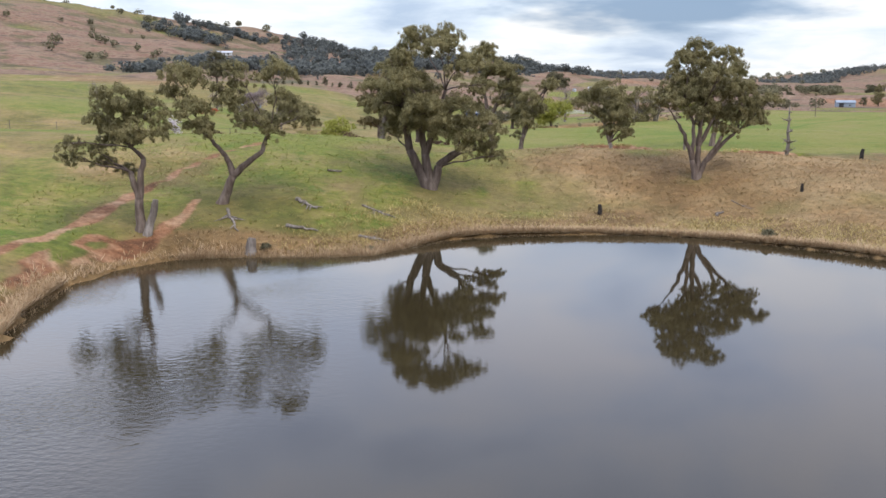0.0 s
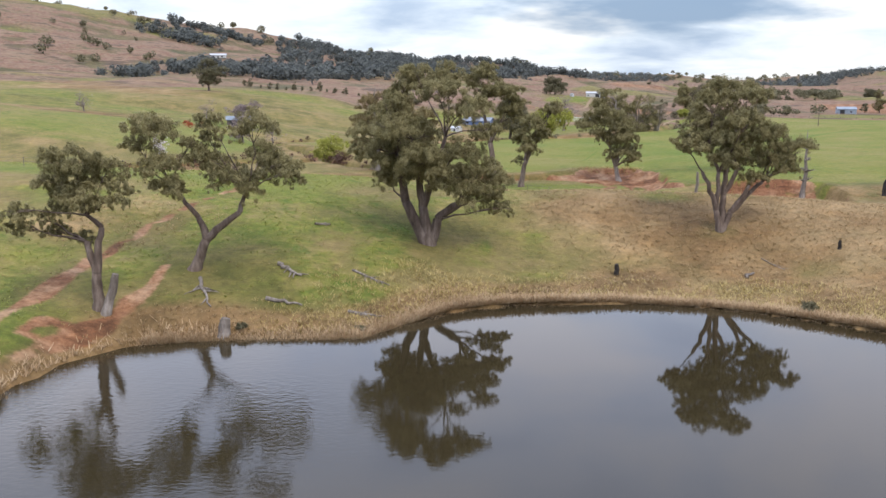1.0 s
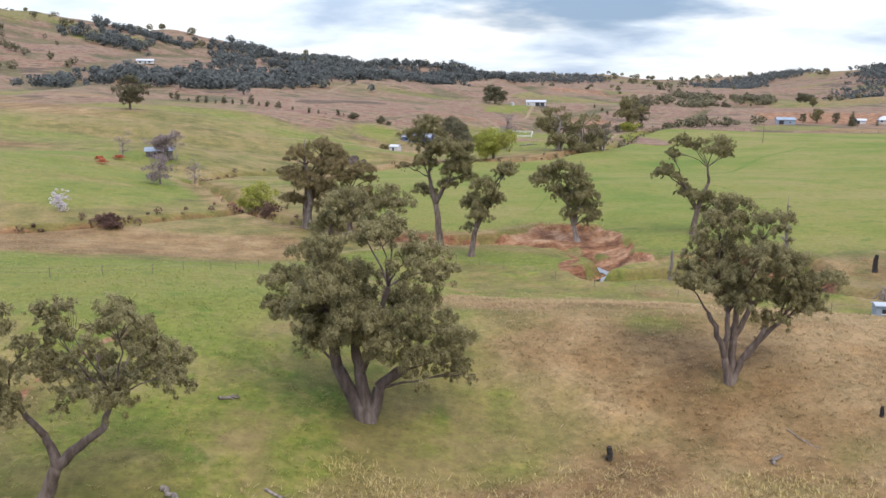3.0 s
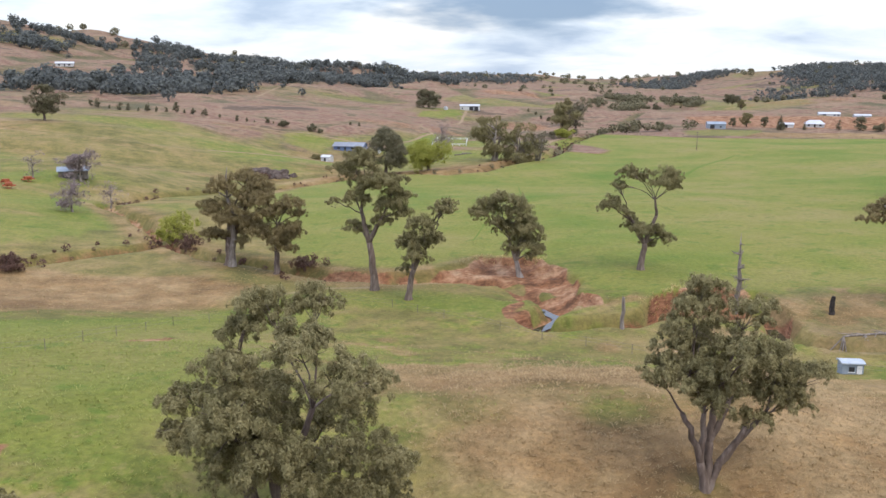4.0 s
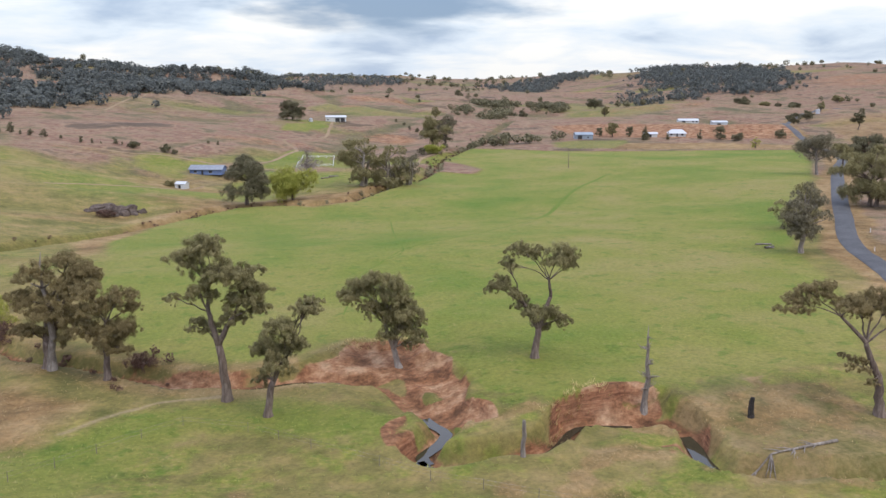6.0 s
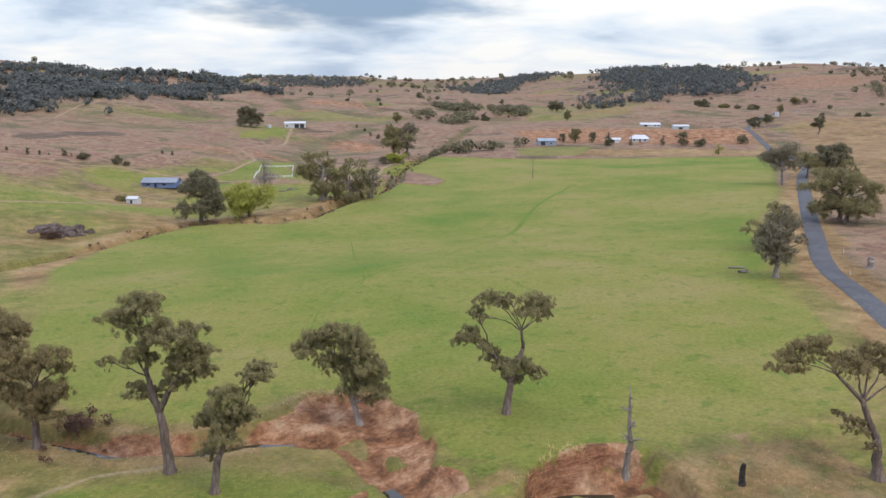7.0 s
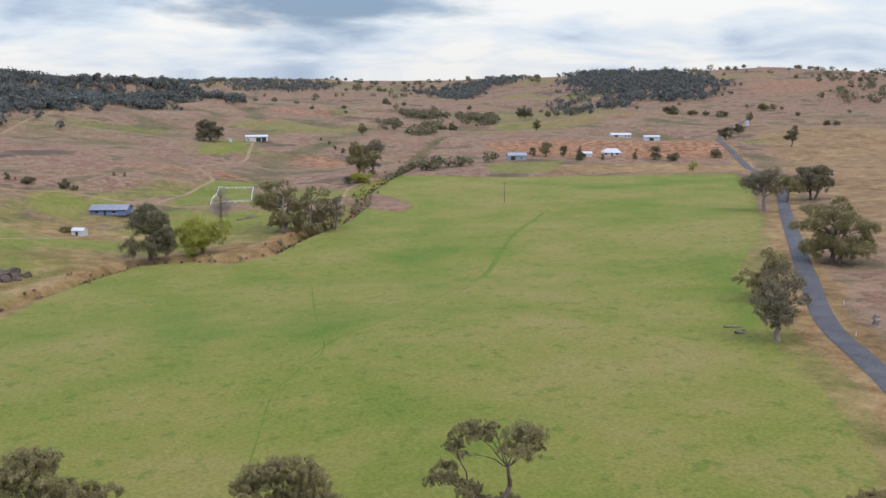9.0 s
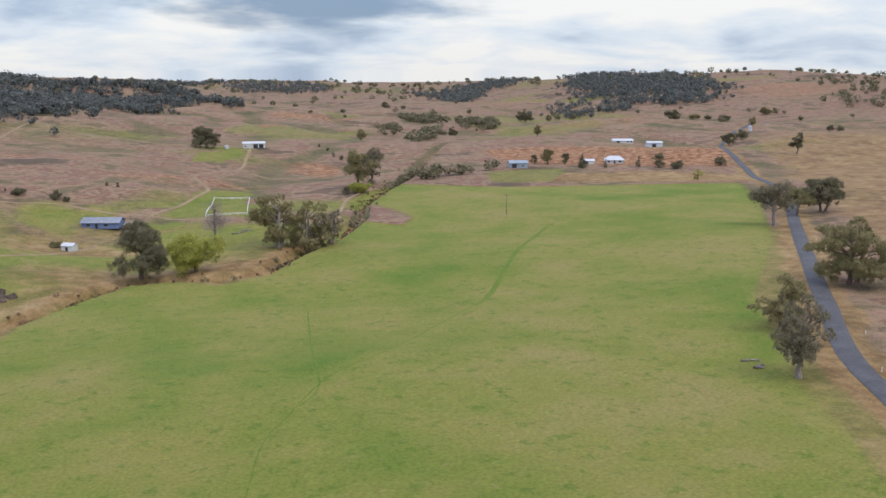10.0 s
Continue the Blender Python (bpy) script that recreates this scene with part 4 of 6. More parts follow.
tagged(draped_strip("paddock_track_long", [(184, 409), (155, 374), (136, 346), (118, 318), (108, 306)], 1.8, 0.06, M_TRAMPLED, 3.0, 7), "faint dark green trodden line through the paddock", "track", kind="structure")
tagged(draped_strip("paddock_track_thin", [(108, 306), (99, 298), (74, 271), (57, 256), (46, 239), (39, 228), (34, 213), (30, 200)], 0.5, 0.06, M_TRAMPLED, 3.0, 3), "thin trodden sheep track through the green paddock", "track", kind="structure")
tagged(draped_strip("paddock_track_short", [(67, 320), (59, 282), (53, 250), (47, 240)], 0.6, 0.06, M_TRAMPLED, 3.0, 3), "thin trodden sheep track through the green paddock", "track", kind="structure")

# ---------------------------------------------------------------- trees
def thing(name, place, label, category, group="", kind=""):
    ob = new(name)
    ob.location = place
    return tagged(ob, label, category, group, kind)


def part_from(name, verts, faces, material, parent, label="", smooth=True):
    ob = mesh_object(name, verts, faces, material, smooth)
    ob.parent = parent
    if label:
        ob["label"] = label
    return ob


def tube(verts, faces, pts, radii, sides=7):
    """A tapering, closed branch along some points."""
    start = len(verts)
    n = len(pts)
    for i, p in enumerate(pts):
        d = (pts[min(i + 1, n - 1)] - pts[max(i - 1, 0)])
        d = d.normalized() if d.length > 1e-6 else Vector((0, 0, 1))
        a = d.cross(Vector((0.31, 0.95, 0.1))).normalized()
        b = d.cross(a)
        for k in range(sides):
            w = 2 * math.pi * k / sides
            verts.append(p + (a * math.cos(w) + b * math.sin(w)) * radii[i])
    for i in range(n - 1):
        for k in range(sides):
            a, b = start + i * sides + k, start + i * sides + (k + 1) % sides
            faces.append((a, b, b + sides, a + sides))
    faces.append(tuple(start + (n - 1) * sides + k for k in range(sides)))


def limb_points(a, b, rng, sag=0.12, n=6):
    """A crooked way from a to b that leaves a steeply and bends over."""
    a, b = Vector(a), Vector(b)
    l = (b - a).length
    mid = a.lerp(b, 0.5) + Vector((rng.uniform(-1, 1), rng.uniform(-1, 1), rng.uniform(0.0, 1))) * l * sag
    out = []
    for i in range(n):
        t = i / (n - 1)
        p = a * (1 - t) ** 2 + mid * 2 * t * (1 - t) + b * t * t
        if 0 < i < n - 1:
            p += Vector((rng.uniform(-1, 1), rng.uniform(-1, 1), rng.uniform(-1, 1))) * l * 0.025
        out.append(p)
    return out


def leaf_cloud(rng, clumps, per_area, size, droop=0.5, dome=0.6, hang=1.2):
    """Many small leaf sprays: each clump (centre, radius) is a dome of hanging tufts. Gives the corners of slim three-cornered leaves."""
    pos, out = [], []
    for c, r in clumps:
        n = int(per_area * r * r * 12.6)
        k = int(8 + 11 * r)
        v = rng.normal(size=(k, 3))
        v /= np.linalg.norm(v, axis=1)[:, None]
        v[:, 2] = np.where(rng.uniform(0, 1, k) < dome, np.abs(v[:, 2]), v[:, 2])
        hub = v * (r * rng.uniform(0.25, 1.0, k) ** 0.5)[:, None] * (1.0, 1.0, 0.74)
        tuft = r * rng.uniform(0.13, 0.30, k)
        which = rng.choice(k, n, p=tuft ** 2 / (tuft ** 2).sum())
        w = rng.normal(size=(n, 3))
        w /= np.linalg.norm(w, axis=1)[:, None]
        w *= (rng.uniform(0, 1, n) ** 0.45)[:, None]
        p = hub[which] + w * tuft[which][:, None] * (1.0, 1.0, hang)
        p[:, 2] -= tuft[which] * 0.5 * (hang - 1.0)
        pos.append(p + np.array(c))
        out.append(v[which] * 0.55 + w * 0.6)
    pos, out = np.concatenate(pos), np.concatenate(out)
    n = len(pos)
    nrm = out + rng.normal(size=(n, 3)) * 0.4 + (0, 0, 0.25)
    nrm /= np.linalg.norm(nrm, axis=1)[:, None]
    a = rng.normal(size=(n, 3)) * 0.7 - (0, 0, droop * 2)
    a -= (a * nrm).sum(1)[:, None] * nrm
    a /= np.linalg.norm(a, axis=1)[:, None] + 1e-9
    b = np.cross(nrm, a)
    s = size * rng.uniform(0.6, 1.4, n)[:, None]
    q = np.stack([pos - a * s * 0.5 + b * s * 0.2, pos - a * s * 0.5 - b * s * 0.2, pos + a * s * 0.65], 1)
    return q.reshape(-1, 3)


def quads_mesh(name, co, material, corners=4):
    me = bpy.data.meshes.new(name)
    n = len(co) // corners
    me.vertices.add(len(co))
    me.vertices.foreach_set("co", np.ascontiguousarray(co, dtype=np.float32).ravel())
    me.loops.add(len(co))
    me.loops.foreach_set("vertex_index", np.arange(len(co)))
    me.polygons.add(n)
    me.polygons.foreach_set("loop_start", np.arange(n) * corners)
    me.update(calc_edges=True)
    me.materials.append(material)
    return me


def gum_tree(place, turn, clumps, seed, trunk_r, forks, label, leaf=None, bark=None, size=0.172, density=70.0, depth=0.75, inner=0.4, group="gum trees", swell=1.1):
    """A eucalypt. clumps: sideways, height and radius of each bunch of leaves; forks: where the stem divides
    (sideways, height, and which fork below it hangs on, -1 for the foot)."""
    rng = np.random.default_rng(seed)
    ob = thing("gum_tree", (place[0], place[1], float(ground_height(place[0], place[1])) - 0.1), label, "tree", group)
    ob.rotation_euler = (0, 0, radians(turn))
    xs = np.array([c[0] for c in clumps])
    width = max(xs.max() - xs.min(), 3)
    mid = xs.mean()
    full = []
    for cx, cz, r in clumps:
        room = math.sqrt(max((width / 2) ** 2 - (cx - mid) ** 2, 0)) * depth
        cy = float(rng.uniform(-1, 1)) * max(room - r * 0.5, 0.2)
        full.append(((cx, cy, cz), r * swell))
    # the crown is as deep as it is wide: inner and rear bunches between the others
    for k in range(int(len(clumps) * inner)):
        i, j = rng.integers(0, len(clumps), 2)
        (ax, ay, az), ar = full[i]
        (bx, by, bz), br = full[j]
        if math.hypot(ax - bx, az - bz) > (ar + br) * 1.5:
            continue
        room = math.sqrt(max((width / 2) ** 2 - ((ax + bx) / 2 - mid) ** 2, 0)) * depth
        full.append((((ax + bx) / 2, float(rng.uniform(-1, 1)) * room, (az + bz) / 2), min(ar, br) * 0.85))
    # each bunch is a heap of smaller domes
    heads = []
    for (cx, cy, cz), r in full:
        n = 4 if r > 1.3 else 3
        a0 = rng.uniform(0, 6.28)
        heads.append(((cx, cy, cz + 0.22 * r), 0.68 * r))
        for k in range(n):
            a, d = a0 + 6.2832 * k / n + rng.uniform(-0.4, 0.4), r * rng.uniform(0.45, 0.72)
            heads.append(((cx + math.cos(a) * d, cy + math.sin(a) * d, cz + r * rng.uniform(-0.38, 0.22)), r * rng.uniform(0.44, 0.66)))
    verts, faces = [], []
    nodes = [Vector((0, 0, -0.3))]
    rads = [trunk_r]
    foot = True
    for fx, fz, below in forks:
        a = nodes[below + 1]
        b = Vector((fx, float(rng.uniform(-0.5, 0.5)) * (0.3 + 0.15 * fz), fz))
        r0 = rads[below + 1]
        r1 = r0 * (0.72 if below < 0 else 0.62)
        pts = limb_points(a, b, rng, 0.06, 7)
        rr = [r0 + (r1 - r0) * i / 6 for i in range(7)]
        if below < 0:
            rr[0] *= 1.5
            rr[1] *= 1.12
        tube(verts, faces, pts, rr, 10)
        nodes.append(b)
        rads.append(r1)
    for (cx, cy, cz), r in full:
        c = Vector((cx, cy, cz))
        best = min(range(1, len(nodes)), key=lambda i: (nodes[i] - c).length + (3 if nodes[i].z > cz else 0))
        r0 = min(rads[best] * 0.55, 0.05 + 0.06 * r)
        pts = limb_points(nodes[best], c + Vector((0, 0, r * 0.2)), rng, 0.14, 7)
        tube(verts, faces, pts, [r0 * (1 - 0.78 * i / 6) for i in range(7)], 6)
        for k in range(5):
            d = Vector(rng.normal(size=3)).normalized() * r * 0.85
            d.z = abs(d.z) * 0.6
            tube(verts, faces, limb_points(pts[4], c + d, rng, 0.12, 4), [r0 * 0.4, r0 * 0.3, r0 * 0.2, 0.012], 4)
    part_from("trunk", verts, faces, bark or M_BARK, ob)
    me = quads_mesh("crown", leaf_cloud(rng, heads, density, size, 0.6, 0.8, 1.15), leaf or M_LEAF, 3)
    cr = new("crown", me)
    cr.parent = ob
    return ob


gum_tree((-23.3, 67.8), 0, [(-0.6, 9.9, 1.6), (-2.2, 8.9, 1.4), (0.9, 9.1, 1.4), (2.0, 7.7, 1.0), (-0.1, 7.5, 1.4), (-1.9, 6.9, 1.1), (-4.6, 6.6, 1.0), (-4.9, 5.5, 0.8), (-1.4, 4.4, 0.8), (-2.7, 5.1, 0.9), (-3.1, 6.2, 0.8)],
         11, 0.42, [(0.1, 2.6, -1), (-0.6, 4.6, 0), (0.5, 5.6, 0), (-0.2, 6.5, 2)], "grey-green gum with a hollow grey trunk on the bank", swell=1.3)
gum_tree((-18.9, 75.2), 0, [(-2.5, 10.2, 1.8), (-3.8, 9.2, 1.0), (-1.9, 7.8, 1.4), (-0.7, 6.4, 1.1), (1.9, 10.9, 1.1), (1.5, 8.3, 1.3), (2.0, 7.0, 1.0), (5.3, 10.9, 1.5), (5.0, 8.7, 1.1), (6.2, 7.5, 1.5), (7.6, 7.0, 1.0), (4.4, 6.3, 1.4), (3.4, 7.0, 1.0), (0.8, 9.5, 0.8)],
         12, 0.45, [(1.2, 2.4, -1), (0.6, 4.0, 0), (-1.4, 6.0, 1), (3.7, 4.4, 0), (4.2, 6.0, 3)], "leaning two-armed gum with an open crown on the bank", swell=1.28)
gum_tree((-1.3, 86.9), 0, [(-1.1, 14.4, 1.7), (1.6, 14.7, 1.5), (-2.1, 13.2, 1.5), (0.6, 13.2, 2.0), (3.5, 11.8, 1.7), (5.0, 9.6, 1.2), (-3.3, 11.6, 1.5), (-2.8, 10.1, 2.2), (-5.3, 9.6, 1.5), (-5.8, 8.2, 1.2), (-3.8, 7.9, 2.0), (-0.9, 9.1, 2.2), (0.1, 7.2, 2.2), (-2.9, 6.2, 1.7), (2.6, 7.7, 2.0), (4.5, 6.7, 1.7), (6.0, 5.2, 1.5), (3.6, 4.7, 1.7), (5.5, 3.7, 1.5), (6.5, 3.0, 0.9), (1.1, 5.7, 2.0), (-1.9, 7.2, 1.7), (-3.6, 5.2, 1.0)],
         13, 0.56, [(-2.0, 3.8, -1), (-0.5, 3.4, -1), (0.8, 2.2, -1), (0.2, 5.4, 1), (2.8, 3.7, 2), (1.5, 9.5, 3), (-2.6, 8.0, 0), (-1.0, 6.5, 1)], "huge old spreading gum with a thick split trunk", swell=1.18, inner=0.8)
gum_tree((25.8, 91.1), 0, [(0.0, 13.0, 1.6), (2.1, 12.2, 1.5), (-1.5, 11.9, 1.5), (-1.9, 10.2, 1.6), (0.7, 10.2, 2.1), (2.8, 9.2, 1.8), (-3.3, 8.6, 1.3), (-3.5, 7.6, 0.9), (-1.0, 8.1, 1.8), (0.9, 7.1, 1.6), (4.9, 8.4, 1.8), (6.6, 7.6, 1.5), (5.1, 6.3, 1.6), (3.0, 6.6, 1.6), (5.7, 5.5, 1.1), (2.9, 4.8, 1.2), (-0.6, 6.6, 1.3), (-2.3, 8.1, 1.3)],
         14, 0.36, [(-0.4, 2.0, -1), (0.9, 1.8, -1), (0.2, 3.4, -1), (-0.5, 5.6, 0), (-2.0, 5.6, 0), (1.5, 6.0, 2), (2.4, 4.4, 1), (3.8, 4.6, 1), (0.4, 7.2, 2), (-1.5, 8.0, 3)], "twin-trunked round-crowned gum on the dam wall", swell=1.18, inner=0.7)
gum_tree((9.4, 168.2), -14.8, [(-2.9, 19.0, 2.2), (-4.7, 17.5, 1.8), (-1.4, 19.7, 1.8), (0.6, 16.8, 2.2), (2.8, 16.1, 1.8), (3.8, 13.9, 1.8), (-0.9, 15.3, 2.2), (-2.4, 13.9, 1.8), (1.9, 12.4, 2.1), (4.0, 11.6, 1.5), (-3.3, 9.4, 1.3), (-1.9, 8.7, 1.1), (1.1, 10.2, 1.6), (-6.0, 13.1, 0.9)],
         15, 0.6, [(-0.8, 7.2, -1), (-1.8, 11.5, 0), (1.2, 10.8, 0), (-1.4, 15.0, 1)], "tall gum with a bare grey trunk by the creek", M_LEAF, swell=1.24)
gum_tree((13.7, 161), -14.8, [(4.6, 12.9, 1.5), (5.6, 13.6, 1.3), (1.8, 10.8, 2.1), (0.3, 8.7, 1.8), (2.7, 8.0, 1.8), (1.3, 6.5, 1.8), (-0.7, 8.0, 1.1), (-0.5, 4.4, 1.1), (3.8, 9.4, 1.4)],
         16, 0.5, [(0.8, 4.6, -1), (2.4, 7.4, 0), (0.7, 7.0, 0)], "leaning dark gum with a sparse grey top", M_LEAF, swell=1.2)
gum_tree((33.3, 175.9), -14.8, [(-5.6, 10.9, 2.1), (-3.5, 12.6, 1.8), (-1.1, 11.7, 2.1), (0.5, 10.1, 2.1), (0.9, 7.6, 2.5), (-0.3, 5.9, 2.1), (2.1, 5.9, 1.5), (-1.5, 8.4, 1.5), (-6.4, 10.1, 1.2), (2.2, 4.0, 1.3), (3.0, 5.0, 1.0), (-1.2, 4.4, 1.0), (-4.4, 9.2, 1.2)],
         17, 0.5, [(-0.7, 2.6, -1), (-1.8, 6.2, 0), (-0.2, 6.0, 0), (-3.0, 9.4, 1), (-0.8, 9.4, 1)], "pale-limbed gum above the eroded clay bank", M_LEAF, M_BARK_PALE, swell=1.3)
gum_tree((50, 166.7), -14.8, [(-2.5, 15.1, 1.3), (-0.9, 14.4, 1.2), (-3.2, 12.9, 0.6), (2.6, 14.4, 2.0), (4.2, 13.3, 1.4), (0.2, 14.8, 0.9), (4.6, 12.9, 0.9), (-4.7, 10.5, 1.4), (-5.5, 9.7, 1.1), (-3.1, 9.3, 1.1), (-0.3, 6.1, 1.6), (2.0, 5.7, 1.7), (4.0, 4.9, 1.1), (1.3, 3.6, 1.1), (-1.5, 6.5, 1.1)],
         18, 0.55, [(0.4, 4.2, -1), (2.0, 8.4, 0), (1.6, 11.0, 1), (-1.6, 7.6, 0)], "open gum with separate leaf tufts alone in the paddock", M_LEAF, swell=1.34)
gum_tree((-13.2, 187), -14.8, [(-0.8, 13.1, 2.0), (3.2, 14.0, 2.0), (-1.1, 9.0, 2.4), (2.0, 8.2, 2.4), (-2.3, 4.9, 1.6), (1.0, 4.9, 2.0), (5.6, 13.1, 2.0), (3.9, 11.5, 2.0), (-3.1, 9.9, 1.3), (3.9, 6.6, 1.6)],
         19, 0.8, [(0.2, 4.0, -1), (0.6, 9.5, 0), (2.4, 8.0, 0)], "bronze-leaved creek gum around a dead trunk", M_LEAF_WARM, swell=1.4, density=70.0)
gum_tree((-5.3, 179.8), -14.8, [(-0.9, 9.5, 2.0), (2.3, 11.1, 2.0), (2.8, 7.1, 2.0), (-0.4, 6.3, 2.4), (-1.5, 11.9, 2.0), (1.9, 4.7, 1.7), (-2.6, 7.1, 1.6), (3.7, 9.5, 1.2)],
         20, 0.5, [(0.0, 4.0, -1), (0.5, 8.0, 0)], "dense bronze-green gum on the creek edge", M_LEAF_WARM, swell=1.3)
gum_tree((82, 139), -20, [(-11.1, 13.4, 1.5), (-9.5, 14.6, 1.5), (-7.3, 14.7, 1.6), (-5.5, 14.0, 1.5), (-3.7, 12.8, 1.5), (-1.8, 11.6, 1.2), (-3.4, 6.4, 1.1), (-2.7, 5.1, 0.7), (-0.3, 13.4, 1.8), (1.6, 11.6, 1.6)],
         21, 0.6, [(-0.8, 5.0, -1), (-2.6, 9.0, 0), (-5.5, 12.0, 1)], "long-armed leaning gum beside the creek", M_LEAF_WARM, swell=1.36)


def dome_tree(place, height, width, seed, label, leaf=None, bark=None, density=9.0, size=0.5, name="gum_tree", group="paddock trees", bare=0.3, clump=0.165, stems=1, sink=0.15):
    """A tree by its height and spread: stem, limbs and bunches of leaves on a dome."""
    rng = np.random.default_rng(seed)
    ob = thing(name, (place[0], place[1], float(ground_height(place[0], place[1])) - sink), label, "tree", group)
    low = height * bare
    r = max(width, 1.0) * clump
    n = int(5 + 0.62 / clump ** 2)
    full = []
    squash = rng.uniform(0.8, 1.15)
    for k in range(n):
        a = rng.uniform(0, 6.2832)
        h = rng.uniform(0, 1) ** 1.15
        ring = math.sqrt(max(1 - (2 * h - 0.8) ** 2 / 1.5, 0.06)) * (squash if math.cos(a) > 0 else 1 / squash)
        d = max(width / 2 - r * 0.7, 0.1) * ring * rng.uniform(0.35, 1.15)
        top = height * rng.uniform(0.84, 1.05)
        full.append(((math.cos(a) * d, math.sin(a) * d, low + r * 0.5 + (top - low - 1.3 * r) * h), r * rng.uniform(0.55, 1.2)))
    verts, faces = [], []
    tr = height * 0.028 + 0.05
    for k in range(stems):
        a = rng.uniform(0, 6.28)
        f = Vector((math.cos(a), math.sin(a), 0)) * (0.25 * width * (k > 0))
        top = Vector((rng.uniform(-0.06, 0.06) * height, rng.uniform(-0.06, 0.06) * height, height * 0.62)) + f * 0.6
        pts = limb_points(f * 0.3 + Vector((0, 0, -0.3)), top, rng, 0.05, 7)
        tube(verts, faces, pts, [tr * (1.5, 1.05, 0.95, 0.85, 0.72, 0.55, 0.35)[i] for i in range(7)], 7)
        if k == 0:
            spine = pts
    for (cx, cy, cz), cr in full:
        c = Vector((cx, cy, cz))
        a = min(spine[2:], key=lambda p: abs(p.z - cz * 0.72) + 0.1 * (p - c).length)
        tube(verts, faces, limb_points(a, c, rng, 0.12, 5), [tr * v for v in (0.4, 0.32, 0.25, 0.16, 0.05)], 5)
    part_from("trunk", verts, faces, bark or M_BARK, ob)
    cr = new("crown", quads_mesh("crown", leaf_cloud(rng, full, density * 1.7, size * 0.77), leaf or M_LEAF, 3))
    cr.parent = ob
    return ob


def bare_tree(place, height, width, seed, label, name="bare_tree", bark=None, twigs=True, group="", limbs=9, sink=0.15, leaf=None):
    """A leafless tree: stem, limbs, and many thin twigs."""
    rng = np.random.default_rng(seed)
    ob = thing(name, (place[0], place[1], float(ground_height(place[0], place[1])) - sink), label, "tree", group)
    verts, faces = [], []
    tr = height * 0.03 + 0.04
    spine = limb_points((0, 0, -0.3), (rng.uniform(-0.05, 0.05) * height, 0, height), rng, 0.03, 8)
    tube(verts, faces, spine, [tr * (1.5, 1.0, 0.9, 0.75, 0.6, 0.45, 0.28, 0.06)[i] for i in range(8)], 8)
    tips = []
    for k in range(limbs):
        a = rng.uniform(0, 6.28)
        h = rng.uniform(0.3, 0.92)
        s = spine[min(int(h * 7), 6)]
        reach = width / 2 * rng.uniform(0.5, 1.0) * (1.15 - 0.5 * h)
        e = s + Vector((math.cos(a) * reach, math.sin(a) * reach, rng.uniform(0.1, 0.6) * reach))
        pts = limb_points(s, e, rng, 0.15, 6)
        tube(verts, faces, pts, [tr * v for v in (0.42, 0.34, 0.26, 0.18, 0.1, 0.03)], 5)
        for j in range(4):
            q = pts[rng.integers(2, 6)]
            e2 = q + Vector(rng.normal(size=3)) * reach * 0.35
            tube(verts, faces, limb_points(q, e2, rng, 0.15, 4), [tr * v for v in (0.14, 0.1, 0.06, 0.02)], 4)
            tips.append((tuple(e2), 0.14 * width))
    part_from("trunk", verts, faces, bark or M_BARK_GREY, ob)
    if twigs:
        cr = new("crown", quads_mesh("crown", leaf_cloud(rng, tips, (3.5 if leaf is None else 10.0) if width > 3 else 16.0, 0.24, 0.0), leaf or M_TWIG, 3))
        cr.parent = ob
    return ob


# gums along the road
dome_tree((135.5, 220.5), 16.5, 12, 31, "sparse grey-brown roadside gum in the paddock corner", M_LEAF_GREY, M_BARK_GREY, 12, 0.36, group="roadside gums", bare=0.16, clump=0.14)
dome_tree((157, 249), 13, 14, 32, "dense dark roadside gum beside the bitumen", M_LEAF, None, 12, 0.38, group="roadside gums", bare=0.12, clump=0.14)
dome_tree((200, 272), 19, 23, 33, "broad spreading green gum beside the road", M_LEAF, None, 14, 0.42, group="roadside gums", bare=0.1, clump=0.14, stems=2)
dome_tree((256, 363), 18, 19, 34, "sparse grey roadside gum with an open crown", M_LEAF_GREY, M_BARK_GREY, 5, 0.5, group="roadside gums", bare=0.3, clump=0.17)
dome_tree((285, 382), 12, 13, 35, "dark green gum beyond the road", M_LEAF, None, 9, 0.5, group="roadside gums", bare=0.35)
dome_tree((301, 386), 16, 23, 36, "dark gum with upright tufted limbs", M_LEAF_DARK, None, 9, 0.5, group="roadside gums", bare=0.22, clump=0.13, stems=2)
dome_tree((476, 589), 16, 12, 37, "lone dark gum on the straw hillside", M_LEAF_DARK, None, 8, 0.6)
# trees where the far creek bends
dome_tree((29.5, 386), 20, 19, 41, "big dense dark round tree on the creek bank", M_LEAF_DARK, None, 10, 0.5, name="round_tree", bare=0.10, clump=0.19)
dome_tree((46, 384), 14, 20, 42, "yellow-green weeping willow by the creek", M_WILLOW, None, 6, 0.5, name="willow", bare=0.04, clump=0.2)
dome_tree((77, 411), 21, 20, 43, "large dense grey-green gum on the creek bend", M_LEAF, M_BARK_PALE, 11, 0.42, bare=0.04, clump=0.15, stems=3)
dome_tree((88, 410), 21, 20, 63, "large pale-limbed grey-green gum on the creek bend", M_LEAF, M_BARK_PALE, 10, 0.42, bare=0.04, clump=0.15, stems=3)
dome_tree((96, 410), 15, 13, 44, "half-dead grey gum with pale bare limbs", M_LEAF_GREY, M_BARK_PALE, 3.5, 0.5, bare=0.1, clump=0.15, stems=4)
bare_tree((58.5, 434), 16, 14, 45, "leafless grey-brown tree by the white rails", limbs=14)
